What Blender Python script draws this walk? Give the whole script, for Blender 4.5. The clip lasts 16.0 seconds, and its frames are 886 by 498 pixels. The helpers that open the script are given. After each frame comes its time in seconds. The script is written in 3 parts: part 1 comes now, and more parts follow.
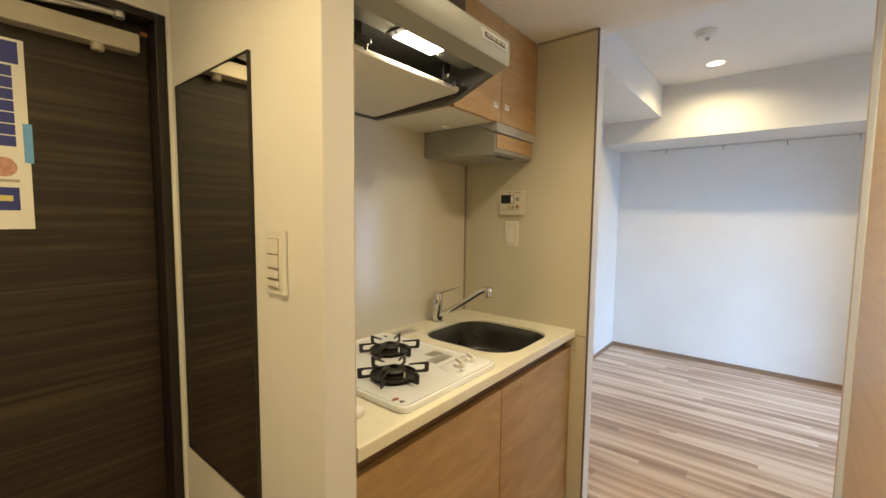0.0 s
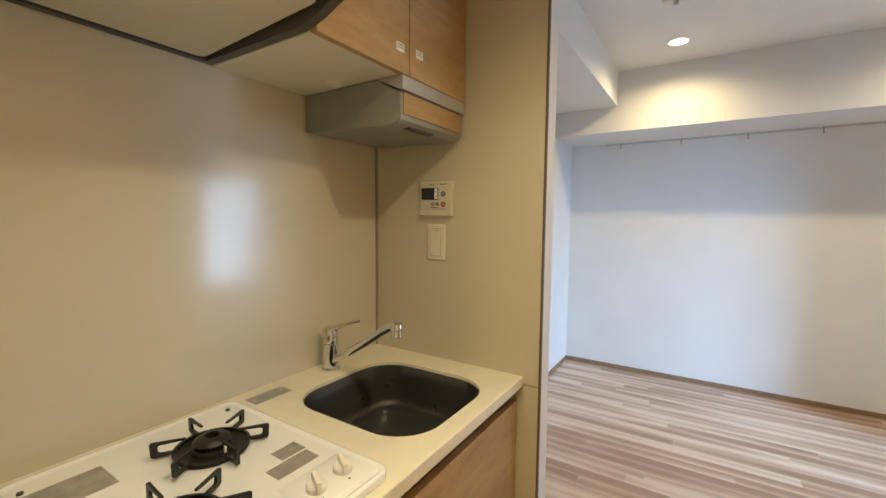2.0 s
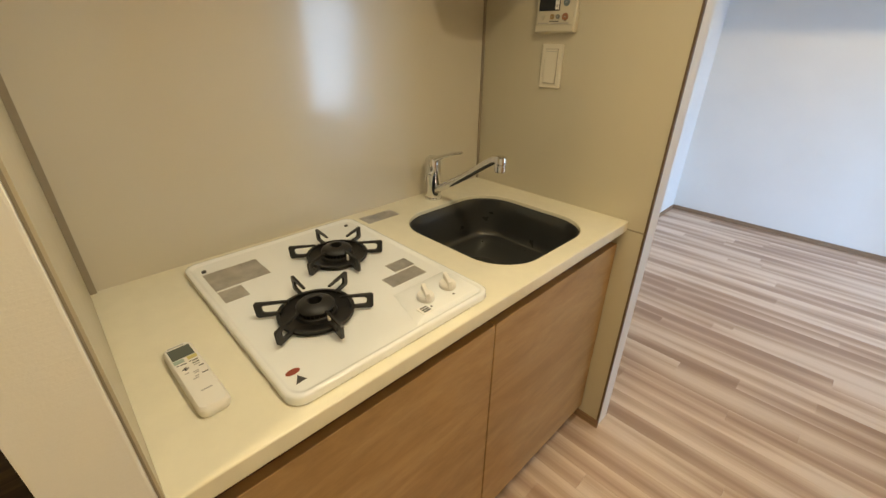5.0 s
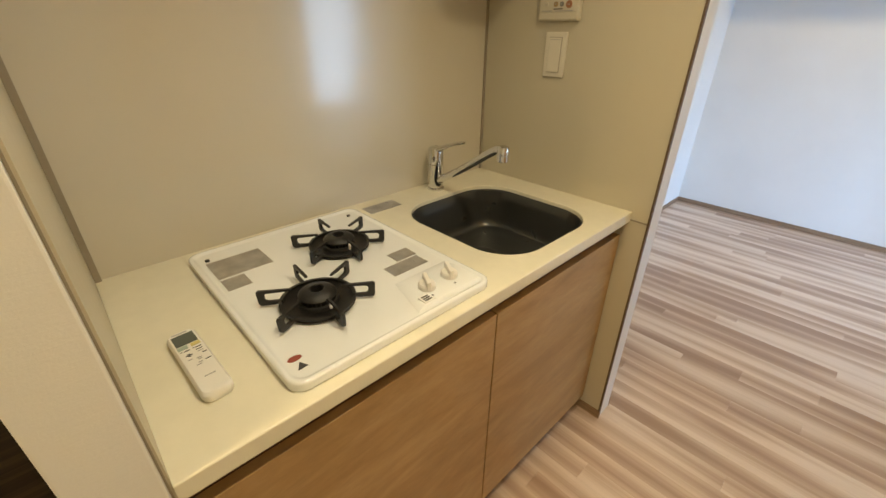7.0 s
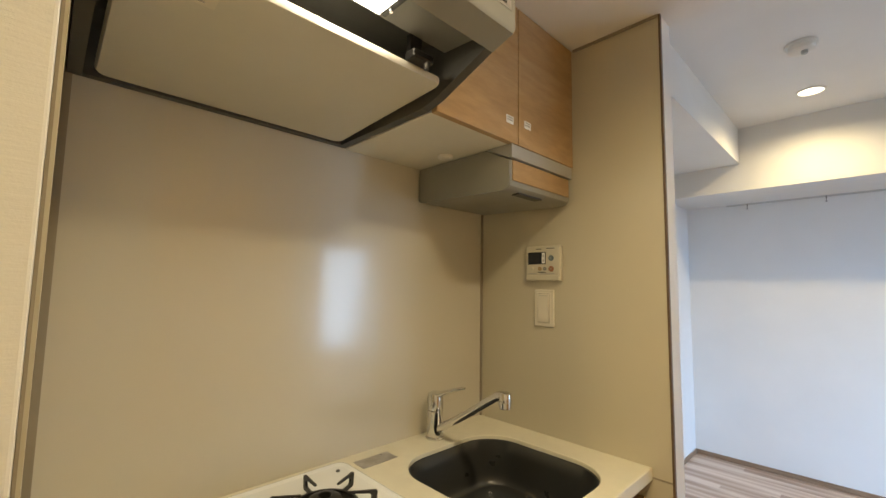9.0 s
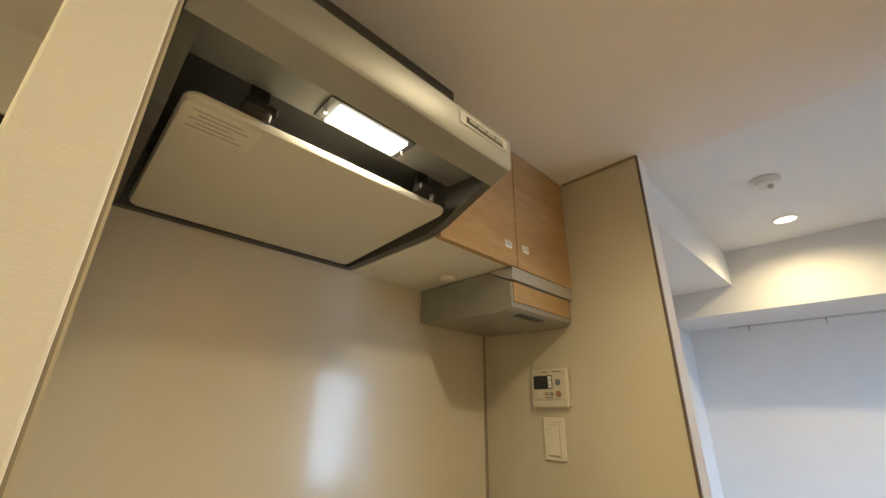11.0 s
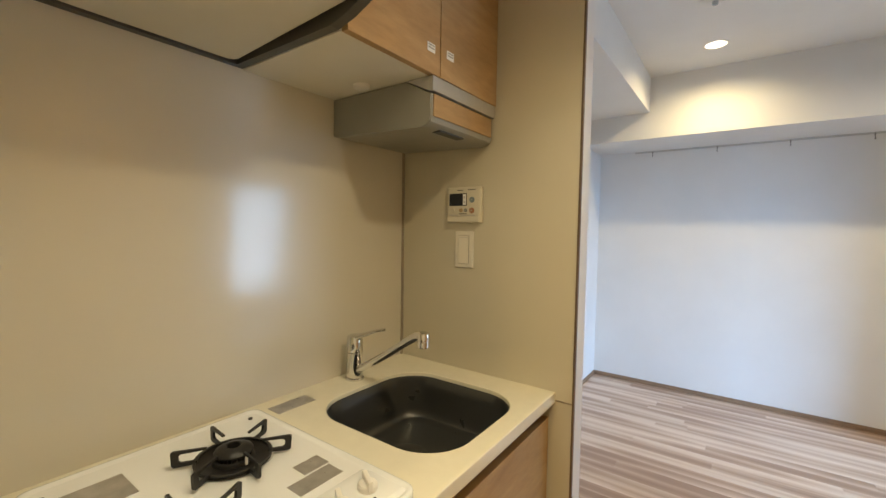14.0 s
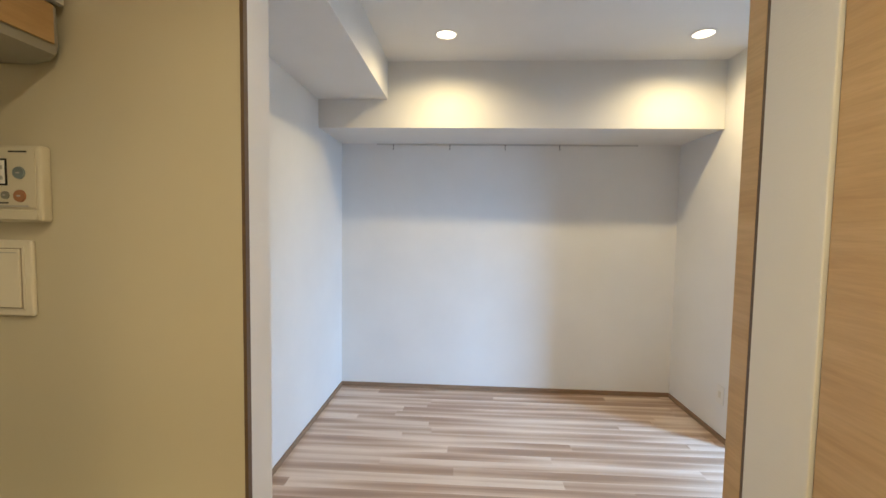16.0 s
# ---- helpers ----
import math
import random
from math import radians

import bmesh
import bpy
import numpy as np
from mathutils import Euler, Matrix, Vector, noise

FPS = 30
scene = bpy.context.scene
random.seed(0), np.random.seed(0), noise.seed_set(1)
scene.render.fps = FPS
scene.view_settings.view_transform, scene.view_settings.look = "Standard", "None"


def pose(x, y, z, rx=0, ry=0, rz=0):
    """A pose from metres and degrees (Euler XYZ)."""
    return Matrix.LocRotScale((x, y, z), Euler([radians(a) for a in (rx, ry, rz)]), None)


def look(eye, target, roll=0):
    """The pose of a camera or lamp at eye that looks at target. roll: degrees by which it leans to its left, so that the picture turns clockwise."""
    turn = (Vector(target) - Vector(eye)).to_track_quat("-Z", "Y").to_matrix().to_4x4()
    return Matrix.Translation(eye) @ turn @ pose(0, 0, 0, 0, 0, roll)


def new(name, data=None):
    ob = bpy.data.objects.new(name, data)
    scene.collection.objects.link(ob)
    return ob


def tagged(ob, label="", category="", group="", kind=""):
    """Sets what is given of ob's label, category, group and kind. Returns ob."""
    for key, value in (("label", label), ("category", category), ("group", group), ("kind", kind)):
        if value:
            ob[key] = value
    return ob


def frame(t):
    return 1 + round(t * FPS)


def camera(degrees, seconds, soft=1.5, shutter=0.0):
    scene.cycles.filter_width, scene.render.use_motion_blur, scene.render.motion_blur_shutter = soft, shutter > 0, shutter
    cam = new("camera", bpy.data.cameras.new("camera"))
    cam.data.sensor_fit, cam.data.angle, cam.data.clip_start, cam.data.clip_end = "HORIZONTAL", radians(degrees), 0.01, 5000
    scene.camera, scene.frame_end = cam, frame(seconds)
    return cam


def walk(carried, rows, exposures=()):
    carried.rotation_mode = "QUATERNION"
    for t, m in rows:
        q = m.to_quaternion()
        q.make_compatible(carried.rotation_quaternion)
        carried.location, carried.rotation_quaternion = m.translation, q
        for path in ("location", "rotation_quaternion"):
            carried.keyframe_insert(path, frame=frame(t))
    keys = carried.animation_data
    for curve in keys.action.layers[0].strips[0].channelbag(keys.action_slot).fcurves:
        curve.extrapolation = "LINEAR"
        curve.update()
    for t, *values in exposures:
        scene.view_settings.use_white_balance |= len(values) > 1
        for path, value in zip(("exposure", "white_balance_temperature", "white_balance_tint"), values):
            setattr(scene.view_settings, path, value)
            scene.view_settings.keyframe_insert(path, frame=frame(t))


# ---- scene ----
cam = camera(94.4, 16.0)
PATH = [
    (0, (1.285, -1.78, 1.351), (0.034, -0.228, 1.193), 0.6),
    (0.5, (1.154, -1.554, 1.335), (0.111, 0.145, 1.179), 0.7),
    (1, (1.085, -1.376, 1.337), (0.16, 0.39, 1.18), 0.5),
    (1.5, (1.068, -1.264, 1.354), (0.133, 0.497, 1.2), 0.4),
    (2, (1.084, -1.216, 1.353), (0.012, 0.466, 1.204), 0.5),
    (2.5, (1.09, -1.198, 1.353), (-0.129, 0.38, 1.195), 0.6),
    (3, (1.075, -1.196, 1.349), (-0.249, 0.292, 1.159), 0.7),
    (3.5, (1.063, -1.201, 1.346), (-0.324, 0.212, 1.071), 0.8),
    (4, (1.052, -1.207, 1.337), (-0.331, 0.16, 0.871), 0.7),
    (4.5, (1.044, -1.212, 1.337), (-0.296, 0.105, 0.65), 0.7),
    (5, (1.044, -1.211, 1.337), (-0.228, 0.038, 0.431), 0.6),
    (6.15, (1.047, -1.211, 1.334), (-0.129, -0.056, 0.201), 0.6),
    (7.5, (1.051, -1.21, 1.33), (-0.3, 0.082, 0.619), 0.5),
    (8, (1.048, -1.22, 1.336), (-0.353, 0.134, 0.884), 0.7),
    (8.5, (1.049, -1.226, 1.338), (-0.383, 0.164, 1.201), 0.8),
    (9, (1.052, -1.234, 1.34), (-0.378, 0.153, 1.517), 0.9),
    (9.5, (1.061, -1.247, 1.34), (-0.336, 0.104, 1.813), 1.0),
    (10.75, (1.052, -1.249, 1.337), (-0.277, 0.038, 2.096), 0.9),
    (12, (1.044, -1.247, 1.331), (-0.345, 0.107, 1.821), 0.9),
    (12.5, (1.038, -1.246, 1.335), (-0.379, 0.142, 1.586), 0.8),
    (13, (1.03, -1.245, 1.338), (-0.376, 0.177, 1.397), 0.7),
    (13.5, (1.029, -1.238, 1.34), (-0.322, 0.235, 1.274), 0.7),
    (14, (1.043, -1.19, 1.341), (-0.12, 0.434, 1.239), 0.9),
    (14.5, (1.063, -1.142, 1.333), (0.212, 0.666, 1.227), 0.9),
    (15, (1.063, -1.062, 1.321), (0.525, 0.862, 1.217), 0.8),
    (15.5, (1.048, -0.888, 1.331), (0.769, 1.09, 1.224), 0.8),
    (16, (1.019, -0.632, 1.365), (0.914, 1.362, 1.251), 0.9),
]
walk(cam, [(t, look(eye, target, roll)) for t, eye, target, roll in PATH], exposures=((0.0, 0.13), (0.5, 0.10), (1.0, 0.0), (15.0, 0.0), (15.5, -0.02), (16.0, -0.13)))

# ---------------------------------------------------------------- world and light
world = bpy.data.worlds.new("sky")
scene.world = world
world.use_nodes = True
wn = world.node_tree.nodes
sky = wn.new("ShaderNodeTexSky")
sky.sky_type = 'NISHITA'
sky.sun_disc = False
sky.sun_elevation, sky.sun_rotation = radians(40), radians(200)
wn["Background"].inputs["Strength"].default_value = 0.08
world.node_tree.links.new(sky.outputs[0], wn["Background"].inputs["Color"])


def lamp(name, kind, m, power, color, **more):
    data = bpy.data.lights.new(name, kind)
    data.energy, data.color = power, color
    if kind == 'AREA':
        data.shape, data.size, data.size_y = 'RECTANGLE', more["size"], more["size_y"]
    else:
        data.shadow_soft_size = more["radius"]
    if kind == 'SPOT':
        data.spot_size, data.spot_blend = radians(more["cone"]), more["blend"]
    ob = new(name, data)
    ob.matrix_world = m
    return ob


WARM = (1.0, 0.82, 0.485)
HALL_LAMPS = ((1.10, -0.63), (0.72, -1.98))
ROOM_LAMPS = ((0.891, 1.797), (2.337, 1.812))
HALL_POWER = {1.10: 49.5, 0.72: 38}
HALL_COLOR = {1.10: WARM, 0.72: (1.0, 0.745, 0.34)}
for hx, hy in HALL_LAMPS:
    lamp("hall_downlight_glow", 'SPOT', look((hx, hy, 2.125), (hx, hy, 0)), HALL_POWER[hx], HALL_COLOR[hx], radius=0.035, cone=165, blend=0.95 if hx > 1.08 else 0.6)
for rx_, ry_ in ROOM_LAMPS:
    lamp("room_downlight_glow", 'SPOT', look((rx_, ry_, 2.459), (rx_, ry_, 0)), 39, (1.0, 0.785, 0.43), radius=0.024, cone=160, blend=1.0)
# daylight in the balcony window's opening
WINDOW_LIGHT = (0.50, 0.72, 1.0)
day = lamp("window_daylight", 'AREA', look((4.36, 1.91, 1.13), (0.0, 1.1, 0.0)), 18, WINDOW_LIGHT, size=0.66, size_y=1.45)
day.data.spread = radians(150)
high_sky = lamp("window_high_sky", 'AREA', look((4.31, 0.90, 1.30), (1.2, 2.73, 0.0)), 27, (0.33, 0.59, 1.0), size=0.48, size_y=1.1)
high_sky.data.spread = radians(66)
# lamp under the hood
lamp("hood_lamp_glow", 'AREA', look((0.49, -0.91, 1.818), (0.49, -0.91, 0)), 1.8, (1.0, 0.86, 0.62), size=0.05, size_y=0.15)


# ---------------------------------------------------------------- materials
def material(name):
    mat = bpy.data.materials.new(name)
    mat.use_nodes = True
    nt = mat.node_tree
    return mat, nt, nt.nodes["Principled BSDF"]


def coords(nt, scale=(1, 1, 1), per_object=False):
    tc = nt.nodes.new("ShaderNodeNewGeometry")
    mp = nt.nodes.new("ShaderNodeMapping")
    mp.inputs["Scale"].default_value = scale
    nt.links.new(tc.outputs["Position"], mp.inputs["Vector"])
    if per_object:
        oi = nt.nodes.new("ShaderNodeObjectInfo")
        mul = nt.nodes.new("ShaderNodeVectorMath")
        mul.operation = 'SCALE'
        mul.inputs[0].default_value = (37.0, 53.0, 71.0)
        nt.links.new(oi.outputs["Random"], mul.inputs["Scale"])
        nt.links.new(mul.outputs[0], mp.inputs["Location"])
    return mp.outputs[0]


def noise_tex(nt, vec, scale, detail=4, rough=0.55, distort=0.0):
    n = nt.nodes.new("ShaderNodeTexNoise")
    n.inputs["Scale"].default_value, n.inputs["Detail"].default_value = scale, detail
    n.inputs["Roughness"].default_value, n.inputs["Distortion"].default_value = rough, distort
    nt.links.new(vec, n.inputs["Vector"])
    return n.outputs["Fac"]


def ramp(nt, fac, stops):
    r = nt.nodes.new("ShaderNodeValToRGB")
    el = r.color_ramp.elements
    while len(el) < len(stops):
        el.new(0.5)
    for e, (pos, col) in zip(el, stops):
        e.position, e.color = pos, (*col, 1)
    nt.links.new(fac, r.inputs["Fac"])
    return r.outputs["Color"]


def mix(nt, a, b, fac, mode='MIX'):
    m = nt.nodes.new("ShaderNodeMix")
    m.data_type, m.blend_type = 'RGBA', mode
    for sock, val in ((m.inputs["Factor"], fac), (m.inputs["A"], a), (m.inputs["B"], b)):
        if isinstance(val, bpy.types.NodeSocket):
            nt.links.new(val, sock)
        elif isinstance(val, tuple):
            sock.default_value = (*val, 1)
        else:
            sock.default_value = val
    return m.outputs["Result"]


def bump(nt, bsdf, height, strength, distance):
    b = nt.nodes.new("ShaderNodeBump")
    b.inputs["Strength"].default_value, b.inputs["Distance"].default_value = strength, distance
    nt.links.new(height, b.inputs["Height"])
    nt.links.new(b.outputs[0], bsdf.inputs["Normal"])


def scaled(c, k):
    return tuple(min(1.0, v * k) for v in c)


def plain(name, color, rough=0.5, metal=0.0, vary=0.06, scale=8.0, coat=0.0, relief=0.0, relief_scale=300.0, stretch=(1, 1, 1), rough_vary=0.06):
    """A surface of one colour with faint blotches, uneven gloss and, where given, a fine relief."""
    mat, nt, p = material(name)
    vec = coords(nt, stretch)
    blot = noise_tex(nt, vec, scale, 5)
    nt.links.new(ramp(nt, blot, ((0.3, scaled(color, 1 - vary)), (0.7, scaled(color, 1 + vary)))), p.inputs["Base Color"])
    rr = nt.nodes.new("ShaderNodeMapRange")
    rr.inputs["To Min"].default_value, rr.inputs["To Max"].default_value = max(0.02, rough - rough_vary), min(1, rough + rough_vary)
    nt.links.new(noise_tex(nt, vec, scale * 3, 3), rr.inputs["Value"])
    nt.links.new(rr.outputs[0], p.inputs["Roughness"])
    p.inputs["Metallic"].default_value, p.inputs["Coat Weight"].default_value = metal, coat
    p.inputs["Coat Roughness"].default_value = 0.10
    if relief:
        bump(nt, p, noise_tex(nt, vec, relief_scale, 2), relief, 0.001)
    return mat


def wallpaper(name, color):
    """Vinyl wallpaper with a woven relief of short horizontal threads."""
    mat, nt, p = material(name)
    nt.links.new(ramp(nt, noise_tex(nt, coords(nt), 2.5, 5), ((0.3, scaled(color, 0.97)), (0.7, scaled(color, 1.02)))), p.inputs["Base Color"])
    p.inputs["Roughness"].default_value = 0.78
    threads = noise_tex(nt, coords(nt, (38, 38, 330)), 1.0, 3, 0.6)
    grain = noise_tex(nt, coords(nt), 420, 2)
    bump(nt, p, mix(nt, threads, grain, 0.3), 0.42, 0.0012)
    return mat


def wood(name, dark, mid, light, scale, rough=0.42, per_object=False, relief=0.12, coat=0.0, bands=1.6):
    """Printed wood grain; scale is large across the grain and small along it."""
    mat, nt, p = material(name)
    vec = coords(nt, scale, per_object)
    broad = noise_tex(nt, vec, 1.0 * bands, 5, 0.62, 0.7)
    fine = noise_tex(nt, vec, 7.0, 6, 0.7, 0.3)
    base = ramp(nt, broad, ((0.27, dark), (0.47, mid), (0.68, light)))
    streak = ramp(nt, fine, ((0.3, (0.66, 0.62, 0.58)), (0.62, (1, 1, 1))))
    nt.links.new(mix(nt, base, streak, 0.5, 'MULTIPLY'), p.inputs["Base Color"])
    rr = nt.nodes.new("ShaderNodeMapRange")
    rr.inputs["To Min"].default_value, rr.inputs["To Max"].default_value = rough - 0.07, rough + 0.1
    nt.links.new(fine, rr.inputs["Value"])
    nt.links.new(rr.outputs[0], p.inputs["Roughness"])
    p.inputs["Coat Weight"].default_value = coat
    bump(nt, p, fine, relief, 0.0008)
    return mat


def glowing(name, color, strength):
    mat, nt, p = material(name)
    p.inputs["Emission Color"].default_value, p.inputs["Emission Strength"].default_value = (*color, 1), strength
    p.inputs["Base Color"].default_value = (0.8, 0.8, 0.8, 1)
    return mat


PAPER = wallpaper("white wallpaper", (0.80, 0.79, 0.765))
CEIL = wallpaper("ceiling wallpaper", (0.80, 0.79, 0.77))
BOARD = plain("cream kitchen panel", (0.61, 0.57, 0.48), 0.20, coat=0.72, vary=0.015, scale=3, relief=0.05, relief_scale=90, rough_vary=0.03)
BOARD.node_tree.nodes["Principled BSDF"].inputs["Coat IOR"].default_value = 1.5
SIDEBOARD = plain("cream side panel", (0.535, 0.492, 0.380), 0.33, vary=0.02, scale=4, relief=0.06, relief_scale=220, stretch=(1, 1, 0.15))
COUNTER = plain("cream artificial marble", (0.775, 0.735, 0.59), 0.22, vary=0.025, scale=25, rough_vary=0.04)
EDGE = plain("brown panel edge", (0.115, 0.072, 0.040), 0.45, vary=0.1)
JOINT = plain("grey joint profile", (0.30, 0.26, 0.20), 0.4, vary=0.08)
CHANNEL = plain("dark brown grip channel", (0.17, 0.095, 0.055), 0.45, vary=0.1)
FRONT = wood("oak cabinet front", (0.33, 0.198, 0.080), (0.42, 0.265, 0.115), (0.50, 0.335, 0.160), (2.5, 2.0, 9.0), 0.4, bands=1.0, relief=0.06)
UPPER = wood("oak upper cabinet front", (0.36, 0.225, 0.10), (0.44, 0.285, 0.135), (0.50, 0.345, 0.18), (2.5, 1.6, 8.0), 0.36, bands=1.0, relief=0.05)
OAKDOOR = wood("oak door", (0.51, 0.33, 0.15), (0.575, 0.385, 0.19), (0.625, 0.435, 0.23), (4, 1.1, 16.0), 0.42, relief=0.2, bands=0.8)
DARKDOOR = wood("dark walnut door", (0.012, 0.0078, 0.0040), (0.020, 0.0132, 0.0065), (0.062, 0.043, 0.022), (4, 0.8, 46.0), 0.45, relief=0.12, bands=1.0)
DARKFRAME = plain("dark door frame", (0.018, 0.014, 0.012), 0.35)
SKIRT = wood("brown skirting", (0.20, 0.12, 0.07), (0.28, 0.18, 0.11), (0.36, 0.24, 0.15), (3, 3, 60), 0.45)
def plank_material():
    """Printed wood flooring: each strip is pale at its edges with a dark heart that swells, thins and ends in long points."""
    mat, nt, p = material("floor plank")

    def calc(op, a, b=None, clamp=False):
        n = nt.nodes.new("ShaderNodeMath")
        n.operation, n.use_clamp = op, clamp
        for k, v in enumerate((a, b)):
            if isinstance(v, bpy.types.NodeSocket):
                nt.links.new(v, n.inputs[k])
            elif v is not None:
                n.inputs[k].default_value = v
        return n.outputs[0]

    gen = nt.nodes.new("ShaderNodeTexCoord")
    sep = nt.nodes.new("ShaderNodeSeparateXYZ")
    nt.links.new(gen.outputs["Generated"], sep.inputs[0])
    across = sep.outputs["Y"]
    sway = noise_tex(nt, coords(nt, (0.55, 0.0, 0.0), True), 1.0, 1, 0.4)
    swell = noise_tex(nt, coords(nt, (0.62, 0.0, 0.0), True), 1.7, 1, 0.4)
    ragged = noise_tex(nt, coords(nt, (1.3, 60.0, 1.0), True), 1.0, 3, 0.55)
    fine = noise_tex(nt, coords(nt, (7.0, 240.0, 1.0), True), 1.0, 5, 0.65)
    centre = calc('ADD', calc('MULTIPLY', calc('SUBTRACT', sway, 0.5), 1.9), 0.5)
    half = calc('ADD', calc('MULTIPLY', calc('SUBTRACT', swell, 0.5), 2.3), 0.36)
    depth = calc('SUBTRACT', half, calc('ABSOLUTE', calc('SUBTRACT', across, centre)))
    depth = calc('ADD', depth, calc('MULTIPLY', calc('SUBTRACT', ragged, 0.5), 0.55))
    heart = calc('ADD', calc('MULTIPLY', depth, 1.1), 0.36, True)
    base = ramp(nt, heart, ((0.0, (0.76, 0.63, 0.525)), (0.25, (0.66, 0.515, 0.405)), (0.60, (0.53, 0.38, 0.282)), (1.0, (0.39, 0.260, 0.185))))
    col = mix(nt, base, ramp(nt, fine, ((0.32, (0.78, 0.75, 0.72)), (0.6, (1, 1, 1)))), 0.45, 'MULTIPLY')
    oi = nt.nodes.new("ShaderNodeObjectInfo")
    tone = ramp(nt, oi.outputs["Random"], ((0.0, (0.90, 0.89, 0.88)), (0.5, (0.97, 0.965, 0.96)), (1.0, (1.0, 1.0, 1.0))))
    nt.links.new(mix(nt, col, tone, 1.0, 'MULTIPLY'), p.inputs["Base Color"])
    rr = nt.nodes.new("ShaderNodeMapRange")
    rr.inputs["To Min"].default_value, rr.inputs["To Max"].default_value = 0.30, 0.44
    nt.links.new(fine, rr.inputs["Value"])
    nt.links.new(rr.outputs[0], p.inputs["Roughness"])
    bump(nt, p, fine, 0.05, 0.0006)
    return mat


PLANK = plank_material()
SUB = plain("subfloor", (0.12, 0.08, 0.05), 0.8)
HOOD = plain("silver grey hood paint", (0.30, 0.298, 0.272), 0.44, 0.3, vary=0.03)
HOODIN = plain("dark hood inside", (0.092, 0.09, 0.083), 0.42, 0.3, vary=0.12)
PLATE = plain("pale enamelled plate", (0.61, 0.585, 0.50), 0.34, vary=0.02)
BOXGREY = plain("grey moulded box", (0.28, 0.276, 0.245), 0.32, 0.1, vary=0.03)
SILVER = plain("silver trim", (0.55, 0.55, 0.54), 0.32, 0.7, vary=0.04)
WHITE = plain("white plastic", (0.78, 0.76, 0.71), 0.38, vary=0.02)
PLATECREAM = plain("aged cream switch plastic", (0.58, 0.54, 0.43), 0.4, vary=0.02)
CREAM = plain("cream plastic", (0.67, 0.63, 0.53), 0.38, vary=0.02)
MELAMINE = plain("cream melamine", (0.70, 0.67, 0.58), 0.4, vary=0.02)
ENAMEL = plain("white enamel", (0.85, 0.87, 0.87), 0.10, vary=0.012, coat=1.0, rough_vary=0.03)
IRON = plain("black cast iron", (0.011, 0.010, 0.009), 0.45, vary=0.25, scale=60, relief=0.3, relief_scale=400)
BURNER = plain("dark burner metal", (0.022, 0.020, 0.018), 0.4, 0.6, vary=0.25, scale=50)
CHROME = plain("chrome", (0.72, 0.72, 0.71), 0.07, 1.0, vary=0.02, rough_vary=0.02)
STEEL = plain("dark brushed steel", (0.080, 0.081, 0.078), 0.28, 0.55, vary=0.03, scale=6, rough_vary=0.015)
DRAIN = plain("drain basket", (0.06, 0.06, 0.058), 0.35, 0.6)
FOIL = plain("printed foil sticker", (0.40, 0.385, 0.36), 0.30, 0.45, vary=0.20, scale=22)
PRINT = plain("dark print", (0.05, 0.05, 0.05), 0.5)
GREYPRINT = plain("grey print", (0.40, 0.39, 0.37), 0.5)
LCD = plain("dark display", (0.014, 0.015, 0.018), 0.15)
LCDGREY = plain("grey display", (0.10, 0.115, 0.10), 0.2)
PAPERWHITE = plain("white paper", (0.80, 0.80, 0.78), 0.6, vary=0.02)
BLUE = plain("blue print", (0.035, 0.05, 0.26), 0.5)
CYAN = plain("light blue tape", (0.17, 0.42, 0.80), 0.5)
RED = plain("red print", (0.27, 0.055, 0.030), 0.45)
PINK = plain("faded red print", (0.55, 0.30, 0.25), 0.5, vary=0.2, scale=90)
RAILGREY = plain("grey rail", (0.58, 0.57, 0.54), 0.4)
ORANGE = plain("orange tag", (0.50, 0.19, 0.09), 0.45)
YELLOW = plain("yellow print", (0.62, 0.54, 0.20), 0.5)
GREEN = plain("green print", (0.36, 0.45, 0.38), 0.5)
TEAL = plain("blue grey button", (0.16, 0.20, 0.21), 0.45)
RUST = plain("rust button", (0.33, 0.15, 0.075), 0.45)
GOLD = plain("tan button", (0.36, 0.24, 0.10), 0.45)
GREYBUTTON = plain("grey button", (0.20, 0.20, 0.18), 0.45)
PALEGREY = plain("pale grey button", (0.45, 0.47, 0.46), 0.45)
ALU = plain("aluminium frame", (0.30, 0.29, 0.27), 0.35, 0.8)
CLOSER = plain("silver door closer", (0.55, 0.515, 0.43), 0.33, 0.4, vary=0.04)
HOODLAMP = glowing("lit hood lamp cover", (1.0, 0.93, 0.78), 10.0)
LAMPGLOW = glowing("lit downlight", (1.0, 0.93, 0.80), 26.0)
MIRROR, _nt, _p = material("mirror")
_p.inputs["Base Color"].default_value, _p.inputs["Metallic"].default_value, _p.inputs["Roughness"].default_value = (0.82, 0.83, 0.80, 1), 1.0, 0.02
GLASS, _nt, _p = material("window glass")
_p.inputs["Transmission Weight"].default_value, _p.inputs["Roughness"].default_value, _p.inputs["IOR"].default_value = 1.0, 0.0, 1.45


# ---------------------------------------------------------------- mesh helpers
def mesh_ob(name, bm, mat, smooth=False):
    bmesh.ops.recalc_face_normals(bm, faces=bm.faces[:])
    me = bpy.data.meshes.new(name)
    bm.to_mesh(me)
    bm.free()
    me.materials.append(mat)
    if smooth:
        for poly in me.polygons:
            poly.use_smooth = True
        me.set_sharp_from_angle(angle=radians(35))
    return new(name, me)


def part(name, bm, mat, parent, label="", smooth=False):
    ob = mesh_ob(name, bm, mat, smooth)
    ob.parent = parent
    ob.matrix_parent_inverse = parent.matrix_world.inverted()
    return tagged(ob, label)


def thing(name, at, label, category, group="", kind=""):
    """An Empty at the base of a thing."""
    ob = new(name)
    ob.empty_display_size = 0.05
    ob.location = at
